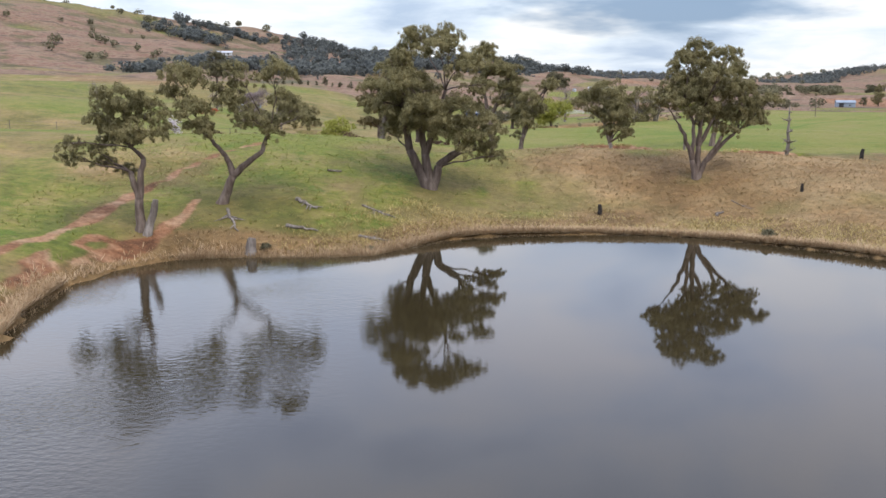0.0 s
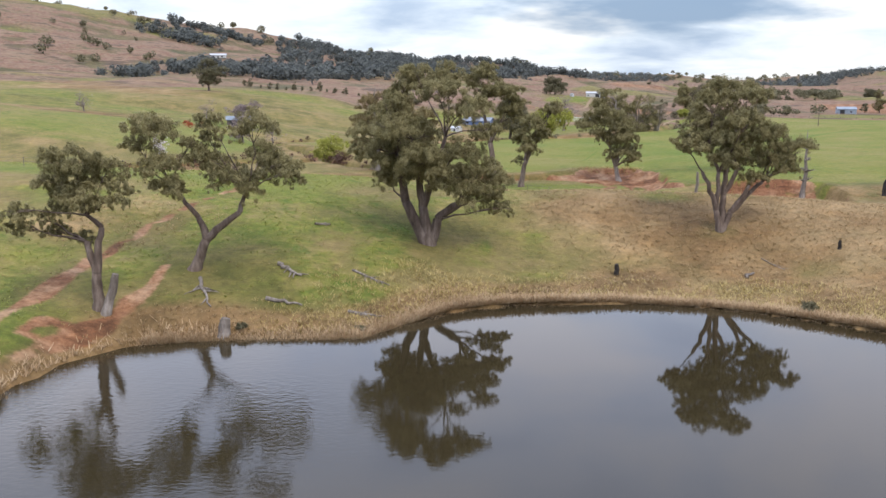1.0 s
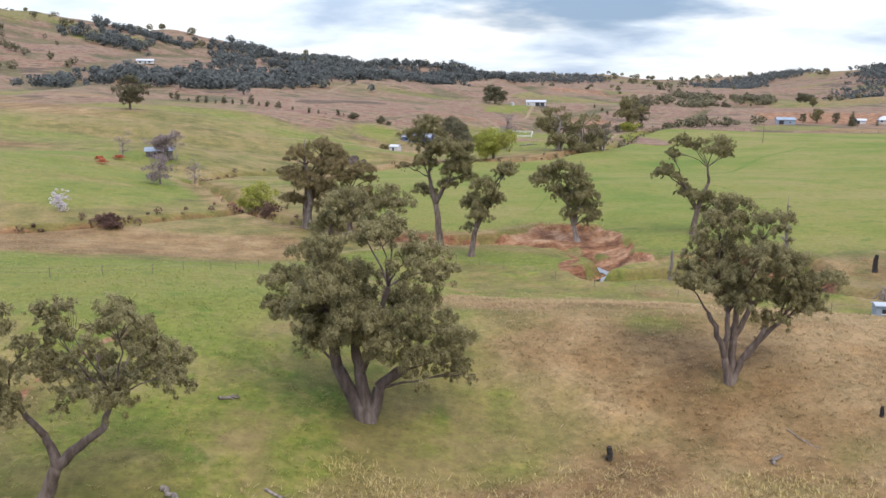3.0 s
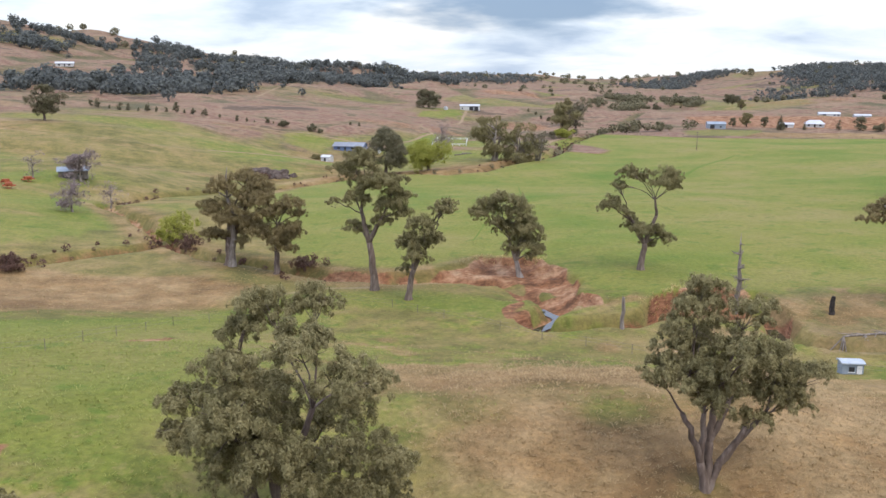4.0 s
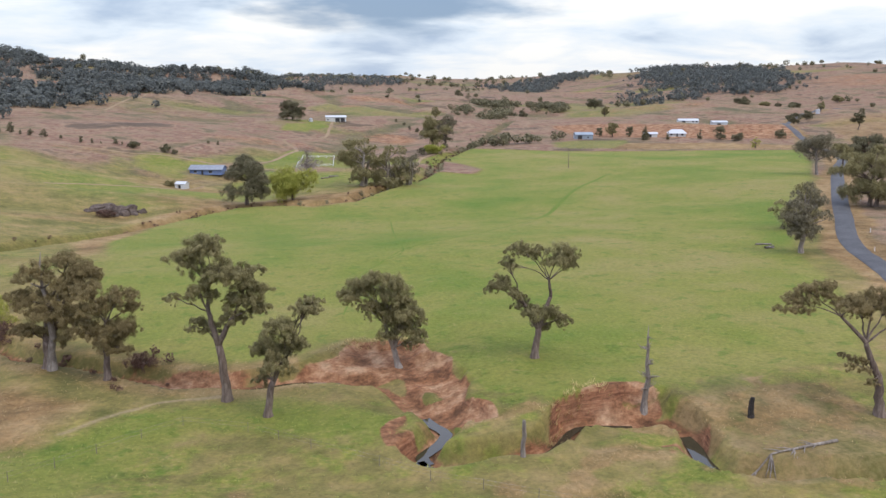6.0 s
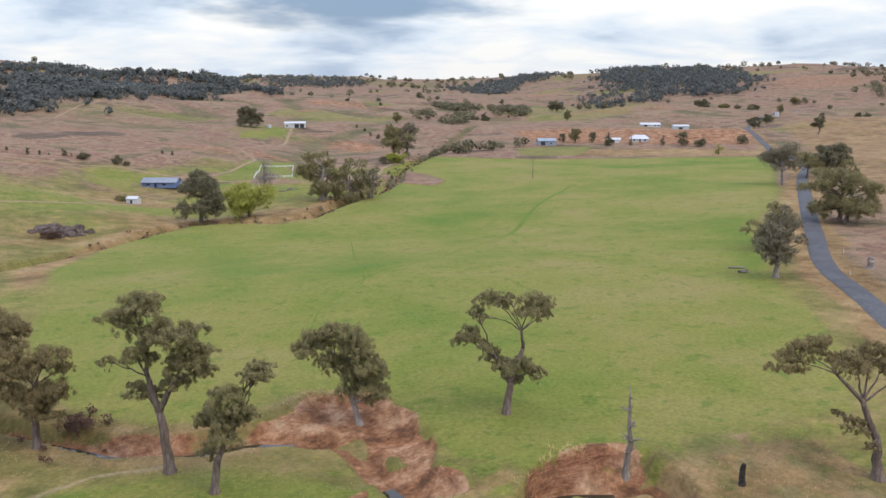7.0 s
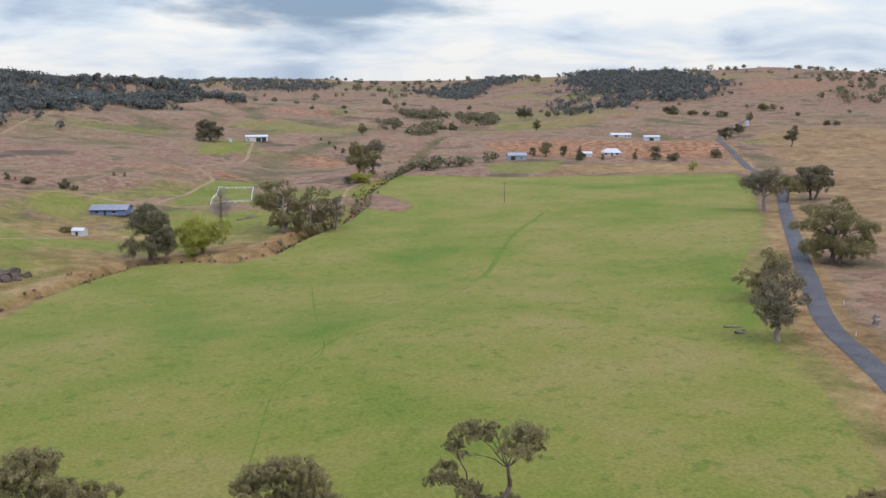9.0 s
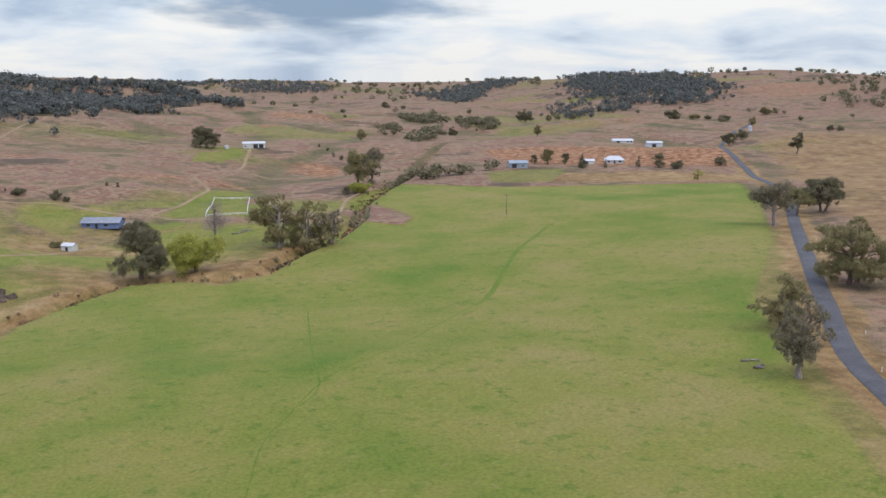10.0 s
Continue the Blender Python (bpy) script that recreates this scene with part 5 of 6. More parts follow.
dome_tree((152, 566), 22, 19, 46, "grey-green creek gum group far up the paddock", M_LEAF, None, 6, 0.6, bare=0.12, clump=0.2, stems=2)
dome_tree((163, 578), 23, 16, 47, "grey-green creek gum with an open top", M_LEAF_GREY, None, 5, 0.6, bare=0.15, clump=0.2)
dome_tree((145, 542), 7, 13, 48, "small yellow willow clump by the creek track", M_WILLOW, None, 9, 0.45, name="willow", bare=0.02)
dome_tree((-25.4, 212.3), 6.5, 9.5, 49, "yellow-green willow bush in the creek gully", M_WILLOW, None, 16, 0.28, name="willow", bare=0.02, sink=0.4)
dome_tree((-46.5, 182.7), 3.0, 6.5, 50, "russet leafless bramble thicket", M_RUSSET, None, 18, 0.22, name="bramble_bush", bare=0.0, group="scrub")
dome_tree((-22.5, 205), 3.4, 5.5, 51, "russet scrub on the gully edge", M_RUSSET, None, 14, 0.24, name="bramble_bush", bare=0.0, group="scrub")
dome_tree((-17, 362), 3.4, 7.0, 68, "russet leafless bush under the rock outcrop", M_RUSSET, None, 10, 0.3, name="bramble_bush", bare=0.0, group="scrub")
dome_tree((-1, 184.5), 2.6, 5.0, 52, "brown scrub under the creek gums", M_RUSSET, None, 14, 0.24, name="bramble_bush", bare=0.0, group="scrub")
dome_tree((26.9, 72.6), 0.96, 1.6, 71, "small dark green reed clump at the water's edge", M_LEAF_DARK, None, 90, 0.16, name="shore_shrub", bare=0.0, group="shore plants", sink=0.05, clump=0.24)
dome_tree((-13.8, 67.8), 0.60, 1.0, 72, "small dark green reed clump at the water's edge", M_LEAF_DARK, None, 90, 0.16, name="shore_shrub", bare=0.0, group="shore plants", sink=0.05, clump=0.24)
dome_tree((-5.7, 68.0), 0.48, 0.8, 73, "small dark green reed clump at the water's edge", M_LEAF_DARK, None, 90, 0.16, name="shore_shrub", bare=0.0, group="shore plants", sink=0.05, clump=0.24)
bare_tree((-58, 194), 3.6, 3.3, 53, "small tree in full white blossom", name="blossom_tree", leaf=M_BLOSSOM, limbs=16)
bare_tree((-50.7, 240), 6.5, 7.5, 54, "leafless grey-pink fruit tree", group="old orchard", limbs=14, leaf=M_TWIG)
bare_tree((-47.4, 262), 5.5, 6.0, 55, "thin leafless fruit tree", group="old orchard", limbs=10)
bare_tree((-61, 291), 8.5, 9.0, 56, "pinkish leafless tree by the old shed", group="old orchard", limbs=18, leaf=M_TWIG)
bare_tree((-72, 287), 6.5, 6.0, 57, "leafless tree behind the rusty machinery", group="old orchard", limbs=10)
bare_tree((-121, 316), 6.5, 6.0, 58, "small grey half-bare tree on the slope", limbs=12)
dome_tree((-107, 429), 15, 17, 59, "dark spreading tree on the green rise", M_LEAF_DARK, None, 6, 0.6, bare=0.15)
dome_tree((93, 742), 15.5, 23, 60, "dark round tree beside the white shed", M_LEAF_DARK, None, 5, 0.7, bare=0.08)
# bare trunk in the creek gum, and the dead spar by the clay bank
bare_tree((-12.6, 185.6), 16.5, 5.0, 61, "bleached dead trunk rising through the creek gums", name="dead_tree", twigs=False, limbs=9)
bare_tree((57.6, 150.6), 11.0, 2.6, 62, "bare dead spar on the clay creek bank", name="dead_tree", twigs=False, limbs=30, bark=M_BARK_GREY)

# trees and bushes about the far farms: east, north, height, spread
FARM_TREES = [(222, 798, 10, 9), (358, 937, 11, 10), (450, 1135, 11, 9), (400, 833, 12, 10), (544, 1144, 16, 24), (695, 1038, 16, 22), (749, 1067, 9, 15), (763, 1057, 8, 9),
              (760, 1022, 10, 18), (849, 1049, 11, 18), (747, 833, 7, 8), (742, 814, 9, 9), (675, 869, 12, 10), (515, 708, 12, 13), (546, 731, 10, 12), (308, 640, 11, 11), (298, 641, 7, 6)]
FARM_BUSHES = [(319, 636, 8, 8), (352, 597, 8, 5), (364, 592, 11, 11), (371, 582, 7, 9), (401, 576, 7, 10), (2, 531, 5, 6), (6, 528, 3.4, 4), (-14, 534, 4, 7), (24, 563, 2, 2), (29, 561, 2.6, 2),
               (138, 539, 5, 5), (181, 707, 4, 4), (190, 717, 4.2, 4), (182, 749, 3.4, 3), (179, 722, 3.4, 3), (179, 765, 3, 3), (257, 1120, 5, 6), (295, 1114, 4, 5), (415, 1336, 10, 14)]
for k, (ex, ny, h, w) in enumerate(FARM_TREES):
    dome_tree((ex, ny), h, w, 100 + k, "dark green paddock tree on the far farmland", M_LEAF_DARK if k % 3 else M_LEAF, None, 3.2, 0.9, bare=0.12)
for k, (ex, ny, h, w) in enumerate(FARM_BUSHES):
    dome_tree((ex, ny), h, w, 140 + k, "dark rounded shrub on the far farmland", M_LEAF_DARK, None, 3.5, 0.65, name="shrub", group="farm shrubs", bare=0.02, clump=0.24)
dome_tree((30, 479), 5.5, 8, 66, "grey-green garden tree beside the blue house", M_LEAF_GREY, None, 9, 0.45, bare=0.05)
dome_tree((3, 455), 3.2, 6, 67, "low green garden shrub near the blue house", M_LEAF, None, 12, 0.4, name="shrub", group="farm shrubs", bare=0.0)
dome_tree((343, 523), 7, 6, 165, "small bright yellow-green tree by the paddock", M_WILLOW, None, 5, 0.5, name="willow", bare=0.05)
# a row of young trees on the rise
HEDGE = [(-121, 571), (-116, 567), (-110, 567), (-104, 564), (-99, 562), (-93, 559), (-88, 556), (-83, 556), (-78, 558), (-73, 558), (-68, 556), (-63, 552), (-56, 549), (-48, 545), (-38, 537), (-33, 538), (-29, 539), (-22, 540), (-19, 540), (-13, 540)]
for k, (ex, ny) in enumerate(HEDGE):
    h = 4.2 + 1.8 * math.sin(k * 2.3) - (1.6 if k > 13 else 0)
    dome_tree((ex, ny), h, h * 0.72, 170 + k, "young dark tree in a planted row", M_LEAF_DARK, None, 5, 0.6, name="young_tree", group="planted row", bare=0.04, clump=0.24)


def cone_tree(place, height, width, seed, label):
    rng = np.random.default_rng(seed)
    ob = thing("conifer", (place[0], place[1], float(ground_height(*place)) - 0.15), label, "tree")
    full = [((rng.uniform(-0.1, 0.1) * width, rng.uniform(-0.1, 0.1) * width, height * (0.12 + 0.8 * k / 6)), width * 0.5 * (1.0 - 0.82 * k / 6)) for k in range(7)]
    verts, faces = [], []
    tube(verts, faces, [Vector((0, 0, -0.3)), Vector((0, 0, height * 0.5)), Vector((0, 0, height * 0.95))], [0.3, 0.2, 0.05], 6)
    part_from("trunk", verts, faces, M_BARK, ob)
    cr = new("crown", quads_mesh("crown", leaf_cloud(rng, full, 12, 0.45), M_LEAF_DARK, 3))
    cr.parent = ob


cone_tree((319, 613), 10.5, 7.0, 191, "dark pointed pine by the white house")
cone_tree((333, 607), 6.0, 3.0, 192, "small dark cypress by the white house")


def woodland(name, outlines, spacing, height, seed, label, leaf, per_tree=34, ragged=0.35, clear=-2.0):
    """A wood seen from far off: one joined object of many small crowns of sprays."""
    rng = np.random.default_rng(seed)
    spots = []
    for pts in outlines:
        a = np.array(pts, float)
        lo, hi = a.min(0), a.max(0)
        n = int((hi[0] - lo[0]) * (hi[1] - lo[1]) / spacing ** 2)
        p = rng.uniform(lo, hi, (n, 2))
        d = inside(p[:, 0], p[:, 1], pts)
        keep = (d + rng.normal(size=n) * spacing * ragged > 0) & (bumps(p[:, 0], p[:, 1], spacing * 5.5, seed) + 0.5 * bumps(p[:, 0], p[:, 1], spacing * 2.2, seed + 1) > clear)
        spots.append(p[keep])
    p = np.concatenate(spots)
    h = height * rng.uniform(0.5, 1.35, len(p))
    z = ground_height(p[:, 0], p[:, 1])
    k = int(per_tree * 2.2)
    v = rng.normal(size=(len(p), k, 3))
    v /= np.linalg.norm(v, axis=2)[:, :, None]
    rr = rng.uniform(0.55, 1.0, (len(p), k, 1))
    off = v * rr * h[:, None, None] * np.array((0.50, 0.50, 0.40)) * rng.uniform(0.75, 1.3, (len(p), 1, 1))
    c = np.stack([p[:, 0], p[:, 1], z + 0.52 * h], -1)[:, None, :] + off
    c = c.reshape(-1, 3)
    n = len(c)
    nrm = v.reshape(-1, 3) + rng.normal(size=(n, 3)) * 0.5 + (0, 0, 0.4)
    nrm /= np.linalg.norm(nrm, axis=1)[:, None]
    a = np.cross(nrm, rng.normal(size=(n, 3)))
    a /= np.linalg.norm(a, axis=1)[:, None] + 1e-9
    b = np.cross(nrm, a)
    s = np.repeat(h, k)[:, None] * rng.uniform(0.07, 0.165, (n, 1))
    q = np.stack([c - a * s, c + a * s, c + b * s * 1.4], 1).reshape(-1, 3)
    return tagged(new(name, quads_mesh(name, q, leaf, 3)), label, "trees", kind="stuff")


WOOD_WEST = [[(-240, 640), (-188, 634), (-160, 645), (-139, 636), (-112, 638), (-97, 701), (-72, 750), (-43, 765), (-31, 800), (-28, 848), (-4, 905), (21, 913), (30, 960), (-20, 975), (-67, 955), (-111, 930), (-144, 900), (-170, 850), (-200, 800), (-245, 790)],
             [(-155, 960), (-150, 1230), (-103, 1232), (-85, 1000), (-40, 960), (33, 1080), (76, 1050), (108, 1060), (123, 1140), (150, 1300), (165, 1480), (90, 1540), (-30, 1500), (-110, 1450), (-200, 1400), (-230, 1300), (-180, 1200)],
             [(133, 1129), (137, 1100), (168, 1098), (200, 1250), (175, 1280), (150, 1200)],
             [(-310, 1051), (-264, 1065), (-250, 1180), (-230, 1300), (-330, 1250), (-360, 1120)]]
WOOD_FAR = [[(343, 2392), (369, 2700), (451, 2760), (530, 2700), (610, 2487), (572, 2279), (472, 2206), (366, 2125)], [(150, 2500), (180, 2900), (420, 2900), (300, 2500)]]
WOOD_RIDGE = [[(755, 2192), (734, 1998), (652, 1661), (755, 1793), (878, 1979), (968, 2017), (1061, 2173), (1008, 2228), (925, 2219), (792, 2076)]]
WOOD_EAST = [[(948, 1753), (1059, 1938), (1130, 1990), (1150, 1800), (1130, 1560), (1057, 1383), (976, 1294), (918, 1248), (838, 1225), (819, 1269), (778, 1283), (808, 1400), (871, 1563)],
             [(701, 1339), (742, 1306), (802, 1259), (759, 1200), (652, 1161), (603, 1163)]]
WOOD_EDGE = [[(1255, 1380), (1340, 1440), (1420, 1330), (1300, 1200), (1040, 1000), (987, 1000), (982, 1083), (1116, 1176)]]
COPSES = [[(382, 1175), (451, 1206), (405, 1079), (351, 1056)], [(426, 1078), (473, 1078), (425, 974), (380, 960)], [(296, 873), (368, 995), (333, 904), (262, 790)], [(301, 993), (318, 989), (282, 881), (267, 876)],
          [(155, 545), (179, 582), (203, 590), (230, 600), (262, 618), (258, 628), (215, 606), (180, 592), (150, 556)]]
# hill woods wear the leaf colour with haze painted in
woodland("woodland_west", WOOD_WEST, 10.5, 10.0, 201, "dense dark gum woodland on the western hill", M_LEAF_HAZY, 42, 1.3, -0.55)
woodland("woodland_far", WOOD_FAR, 17, 11, 202, "dark trees on the farthest ridge", M_LEAF_HAZY, 24, 1.0, -0.4)
woodland("woodland_ridge", WOOD_RIDGE, 14, 11, 203, "dark band of trees climbing the ridge", M_LEAF_HAZY, 26, 0.8, -0.7)
woodland("woodland_east", WOOD_EAST, 10.5, 10.5, 204, "dark dense woodland on the eastern hill", M_LEAF_HAZY, 30, 1.8, -0.55)
woodland("woodland_edge", WOOD_EDGE, 26, 10.5, 205, "scattered dark trees on the brown hillside", M_LEAF_DARK, 34, 0.6)
woodland("creek_copses", COPSES, 8.0, 7.5, 206, "dark clumps of trees along the far creek", M_LEAF_DARK, 36)


def scrub_line(name, line, width, count, height, seed, label, leaf):
    """Low scrub along a gully."""
    rng = np.random.default_rng(seed)
    pts = np.array(line, float)
    seg = np.hypot(*np.diff(pts, axis=0).T)
    run = np.r_[0, np.cumsum(seg)]
    s = rng.uniform(0, run[-1], count)
    x, y = np.interp(s, run, pts[:, 0]) + rng.normal(size=count) * width, np.interp(s, run, pts[:, 1]) + rng.normal(size=count) * width
    outlines = [[(u - 2, w - 2), (u + 2, w - 2), (u + 2, w + 2), (u - 2, w + 2)] for u, w in zip(x, y)]
    return woodland(name, outlines, 3.0, height, seed + 1, label, leaf, 26, 0.3)


scrub_line("gully_scrub_russet", CREEK_FAR[:16], 2.0, 620, 1.15, 231, "russet and brown scrub along the creek gully", M_RUSSET)
scrub_line("gully_scrub_green", CREEK_FAR[6:16], 3.4, 110, 1.7, 233, "dark green bushes along the creek gully", M_LEAF_DARK)
scrub_line("west_gully_scrub", GULLY_WEST[:4], 2.2, 60, 1.3, 237, "russet scrub and long grass in the side gully", M_RUSSET)
scrub_line("creek_scrub", CREEK[2:8], 3.0, 40, 1.3, 235, "brown scrub on the creek bank", M_RUSSET)


def scattered_trees(name, count, seed, label, near, far, a0, a1, height):
    """Loose trees over the far hills, thicker along the skyline."""
    rng = np.random.default_rng(seed)
    spots = []
    while len(spots) < count:
        th = radians(rng.uniform(a0, a1))
        r = rng.uniform(near, far)
        spots.append((math.sin(th) * r, math.cos(th) * r))
    outlines = [[(x - 4, y - 4), (x + 4, y - 4), (x + 4, y + 4), (x - 4, y + 4)] for x, y in spots]
    return woodland(name, outlines, 7.5, height, seed + 1, label, M_LEAF_DARK, 40, 0.2)


scattered_trees("skyline_trees_north", 210, 211, "scattered trees along the far skyline", 2300, 3050, 4, 27, 12)
scattered_trees("skyline_trees_east", 120, 213, "scattered trees along the eastern skyline", 1950, 2350, 26, 50, 10)
scattered_trees("skyline_trees_west", 120, 215, "scattered trees along the western hilltop", 1250, 1600, -32, 8, 10)
scattered_trees("hillside_trees", 130, 217, "scattered trees over the far brown hills", 1150, 2300, 8, 48, 9)
scattered_trees("slope_trees", 40, 219, "scattered trees over the western slope", 800, 1250, -30, -16, 8)


# ---------------------------------------------------------------- farm buildings
def box_faces(verts, faces, x0, y0, z0, x1, y1, z1):
    s = len(verts)
    verts += [(x, y, z) for z in (z0, z1) for y in (y0, y1) for x in (x0, x1)]
    faces += [tuple(s + i for i in f) for f in ((0, 2, 3, 1), (4, 5, 7, 6), (0, 1, 5, 4), (2, 6, 7, 3), (0, 4, 6, 2), (1, 3, 7, 5))]


def box_part(name, parent, material, x0, y0, z0, x1, y1, z1, label=""):
    verts, faces = [], []
    box_faces(verts, faces, x0, y0, z0, x1, y1, z1)
    return part_from(name, verts, faces, material, parent, label, False)


def farm_building(name, place, turn, length, depth, wall_h, roof_h, wall, roof, label, openings, category="shed", over=0.4, hip=0.0):
    """A gabled building; openings: side (0 front, 1 right end), start, width, sill and head in metres, kind."""
    ob = thing(name, (place[0], place[1], float(ground_height(place[0], place[1])) - 0.25), label, category)
    ob.rotation_euler = (0, 0, radians(turn))
    hx, hy = length / 2, depth / 2
    verts, faces = [], []
    base = [(-hx, -hy), (hx, -hy), (hx, hy), (-hx, hy)]
    verts = [(x, y, 0) for x, y in base] + [(x, y, wall_h) for x, y in base] + [(-hx + hip, 0, wall_h + roof_h), (hx - hip, 0, wall_h + roof_h)]
    faces = [(0, 1, 5, 4), (2, 3, 7, 6), (1, 2, 6, 9, 5) if not hip else (1, 2, 6, 5), (3, 0, 4, 8, 7) if not hip else (3, 0, 4, 7)]
    part_from("wall", verts, faces, wall, ob, "", False)
    o, t = over, 0.14
    drop = o * roof_h / hy
    verts, faces = [], []
    for side in (-1, 1):
        s = len(verts)
        ends = (-hx - o, hx + o)
        for dz in (0.02, 0.02 + t):
            verts += [(ends[0], side * (hy + o), wall_h - drop + dz), (ends[1], side * (hy + o), wall_h - drop + dz), (ends[1] - hip, 0, wall_h + roof_h + dz), (ends[0] + hip, 0, wall_h + roof_h + dz)]
        faces += [tuple(s + i for i in f) for f in ((0, 1, 2, 3), (4, 5, 6, 7), (0, 1, 5, 4), (1, 2, 6, 5), (3, 0, 4, 7))]
    if hip:
        for side in (-1, 1):
            s = len(verts)
            verts += [(side * (hx + o), -hy - o, wall_h - drop + t), (side * (hx + o), hy + o, wall_h - drop + t), (side * (hx + o - hip), 0, wall_h + roof_h + t)]
            faces.append((s, s + 1, s + 2))
    part_from("roof", verts, faces, roof, ob, "", False)
    for side, start, w, sill, head, kind in openings:
        mat = M_DARK if kind != "white_door" else M_WHITE
        nm = "window" if kind == "window" else "door"
        if side == 0:
            p = box_part(nm, ob, mat, -hx + start, -hy - 0.03, sill, -hx + start + w, -hy + 0.05, head)
            if kind == "window":
                box_part("window_frame", p, M_WHITE, -hx + start - 0.08, -hy - 0.05, sill - 0.1, -hx + start + w + 0.08, -hy - 0.032, sill)
        else:
            p = box_part(nm, ob, mat, hx - 0.05, -hy + start, sill, hx + 0.03, -hy + start + w, head)
    return ob


farm_building("tin_shed", (54.8, 119.8), -14, 2.1, 1.5, 1.45, 0.12, M_TIN, M_TIN_NEW, "small galvanised iron pump shed with a dark window", [(0, 0.65, 0.55, 0.65, 1.15, "window"), (0, 1.45, 0.5, 0.1, 1.3, "white_door")], over=0.15)
farm_building("machinery_shed", (128, 752), -8, 15.5, 8.5, 3.6, 1.0, M_WALL_PALE, M_ROOF_WHITE, "long white farm shed with open bays on the hillside", [(0, 7.2, 3.4, 0.1, 3.0, "door"), (0, 11.2, 3.2, 0.1, 3.0, "door"), (0, 1.2, 1.0, 1.2, 2.2, "window")])
farm_building("farm_cottage", (20.5, 490), -20, 15, 8, 2.6, 1.5, M_WALL_BLUE, M_ROOF_BLUE, "low blue cottage with a slate-blue sheet roof", [(0, 2.0, 1.4, 0.9, 2.0, "window"), (0, 5.5, 1.0, 0.1, 2.1, "door"), (0, 9.0, 1.6, 0.9, 2.0, "window")], "house", 0.6)
farm_building("cottage_carport", (32, 486), -20, 6, 6, 2.4, 0.5, M_WALL_PALE, M_ROOF_BLUE, "small pale shed with a blue roof beside the cottage", [(0, 1.0, 3.6, 0.1, 2.0, "door")])
farm_building("blue_shed", (279, 628), -14, 12, 8, 3.4, 1.4, M_TIN, M_TIN, "pale blue-grey iron shed at the paddock edge", [(0, 1.5, 3.0, 0.1, 2.9, "door"), (0, 8.0, 1.2, 1.0, 2.0, "window")])
farm_building("farmhouse", (349, 622), -25, 12, 8.5, 2.6, 2.2, M_WALL_PALE, M_ROOF_WHITE, "white-roofed weatherboard farmhouse among trees", [(0, 1.2, 1.4, 0.9, 2.1, "window"), (0, 5.3, 1.1, 0.1, 2.2, "door"), (0, 8.6, 1.6, 0.9, 2.1, "window"), (1, 3.0, 1.4, 0.9, 2.1, "window")], "house", 0.7, 3.0)
farm_building("garage", (331, 627), -25, 9, 6, 2.4, 1.0, M_WALL_PALE, M_ROOF_WHITE, "low white outbuilding beside the farmhouse", [(0, 2.0, 3.0, 0.1, 2.2, "door")])
farm_building("white_barn", (461, 738), -20, 13, 8, 4.6, 1.0, M_ROOF_WHITE, M_ROOF_WHITE, "square white barn on the red field", [(0, 4.0, 3.6, 0.1, 3.6, "door")])
farm_building("long_shed", (449, 768), -20, 17.5, 8, 2.4, 1.4, M_WALL_PALE, M_ROOF_WHITE, "long low white-roofed shed on the red field", [(0, 3.0, 3.0, 0.1, 2.3, "door"), (0, 12.0, 1.6, 0.9, 2.0, "window"), (0, 15.0, 1.6, 0.9, 2.0, "window")])
farm_building("hillside_house", (-221, 921), 10, 15, 9, 3.0, 1.3, M_WALL_PALE, M_ROOF_WHITE, "pale house high on the wooded hill", [(0, 2.0, 2.0, 0.8, 2.2, "window"), (0, 7.0, 1.2, 0.1, 2.2, "door"), (0, 10.5, 2.0, 0.8, 2.2, "window")], "house", 0.8)
farm_building("ruined_shed", (-64, 296), 12, 7.5, 4.5, 2.3, 0.9, M_BARK_GREY, M_TIN, "old weathered timber shed among bare fruit trees", [(0, 1.0, 2.2, 0.1, 1.9, "door"), (0, 5.0, 1.0, 0.9, 1.6, "window")])


def water_tank(place, radius, height, label, material=None):
    ob = thing("water_tank", (place[0], place[1], float(ground_height(*place)) - 0.15), label, "water tank")
    n = 28
    verts = [(math.cos(k / n * 6.2832) * radius, math.sin(k / n * 6.2832) * radius, z) for z in (0, height) for k in range(n)]
    faces = [(k, (k + 1) % n, n + (k + 1) % n, n + k) for k in range(n)]
    part_from("tank_wall", verts, faces, material or M_ROOF_WHITE, ob)
    top = [(math.cos(k / n * 6.2832) * radius * 1.04, math.sin(k / n * 6.2832) * radius * 1.04, height) for k in range(n)] + [(0, 0, height + radius * 0.22)]
    part_from("tank_lid", top, [(k, (k + 1) % n, n) for k in range(n)] + [tuple(range(n - 1, -1, -1))], material or M_ROOF_WHITE, ob, "", False)
    verts, faces = [], []
    box_faces(verts, faces, -0.35, -0.35, height + radius * 0.13, 0.35, 0.35, height + radius * 0.13 + 0.35)
    part_from("hatch", verts, faces, M_TIN, ob, "", False)


farm_building("garden_shed", (8, 448), -30, 4.6, 3.4, 2.3, 0.8, M_WALL_PALE, M_ROOF_WHITE, "small white gabled shed by the dirt track", [(0, 1.6, 1.0, 0.1, 1.9, "door")], over=0.2)
water_tank((107, 741), 1.6, 2.2, "small pale water tank by the white shed")
water_tank((629, 818), 2.0, 5.5, "tall white tank beside the road")


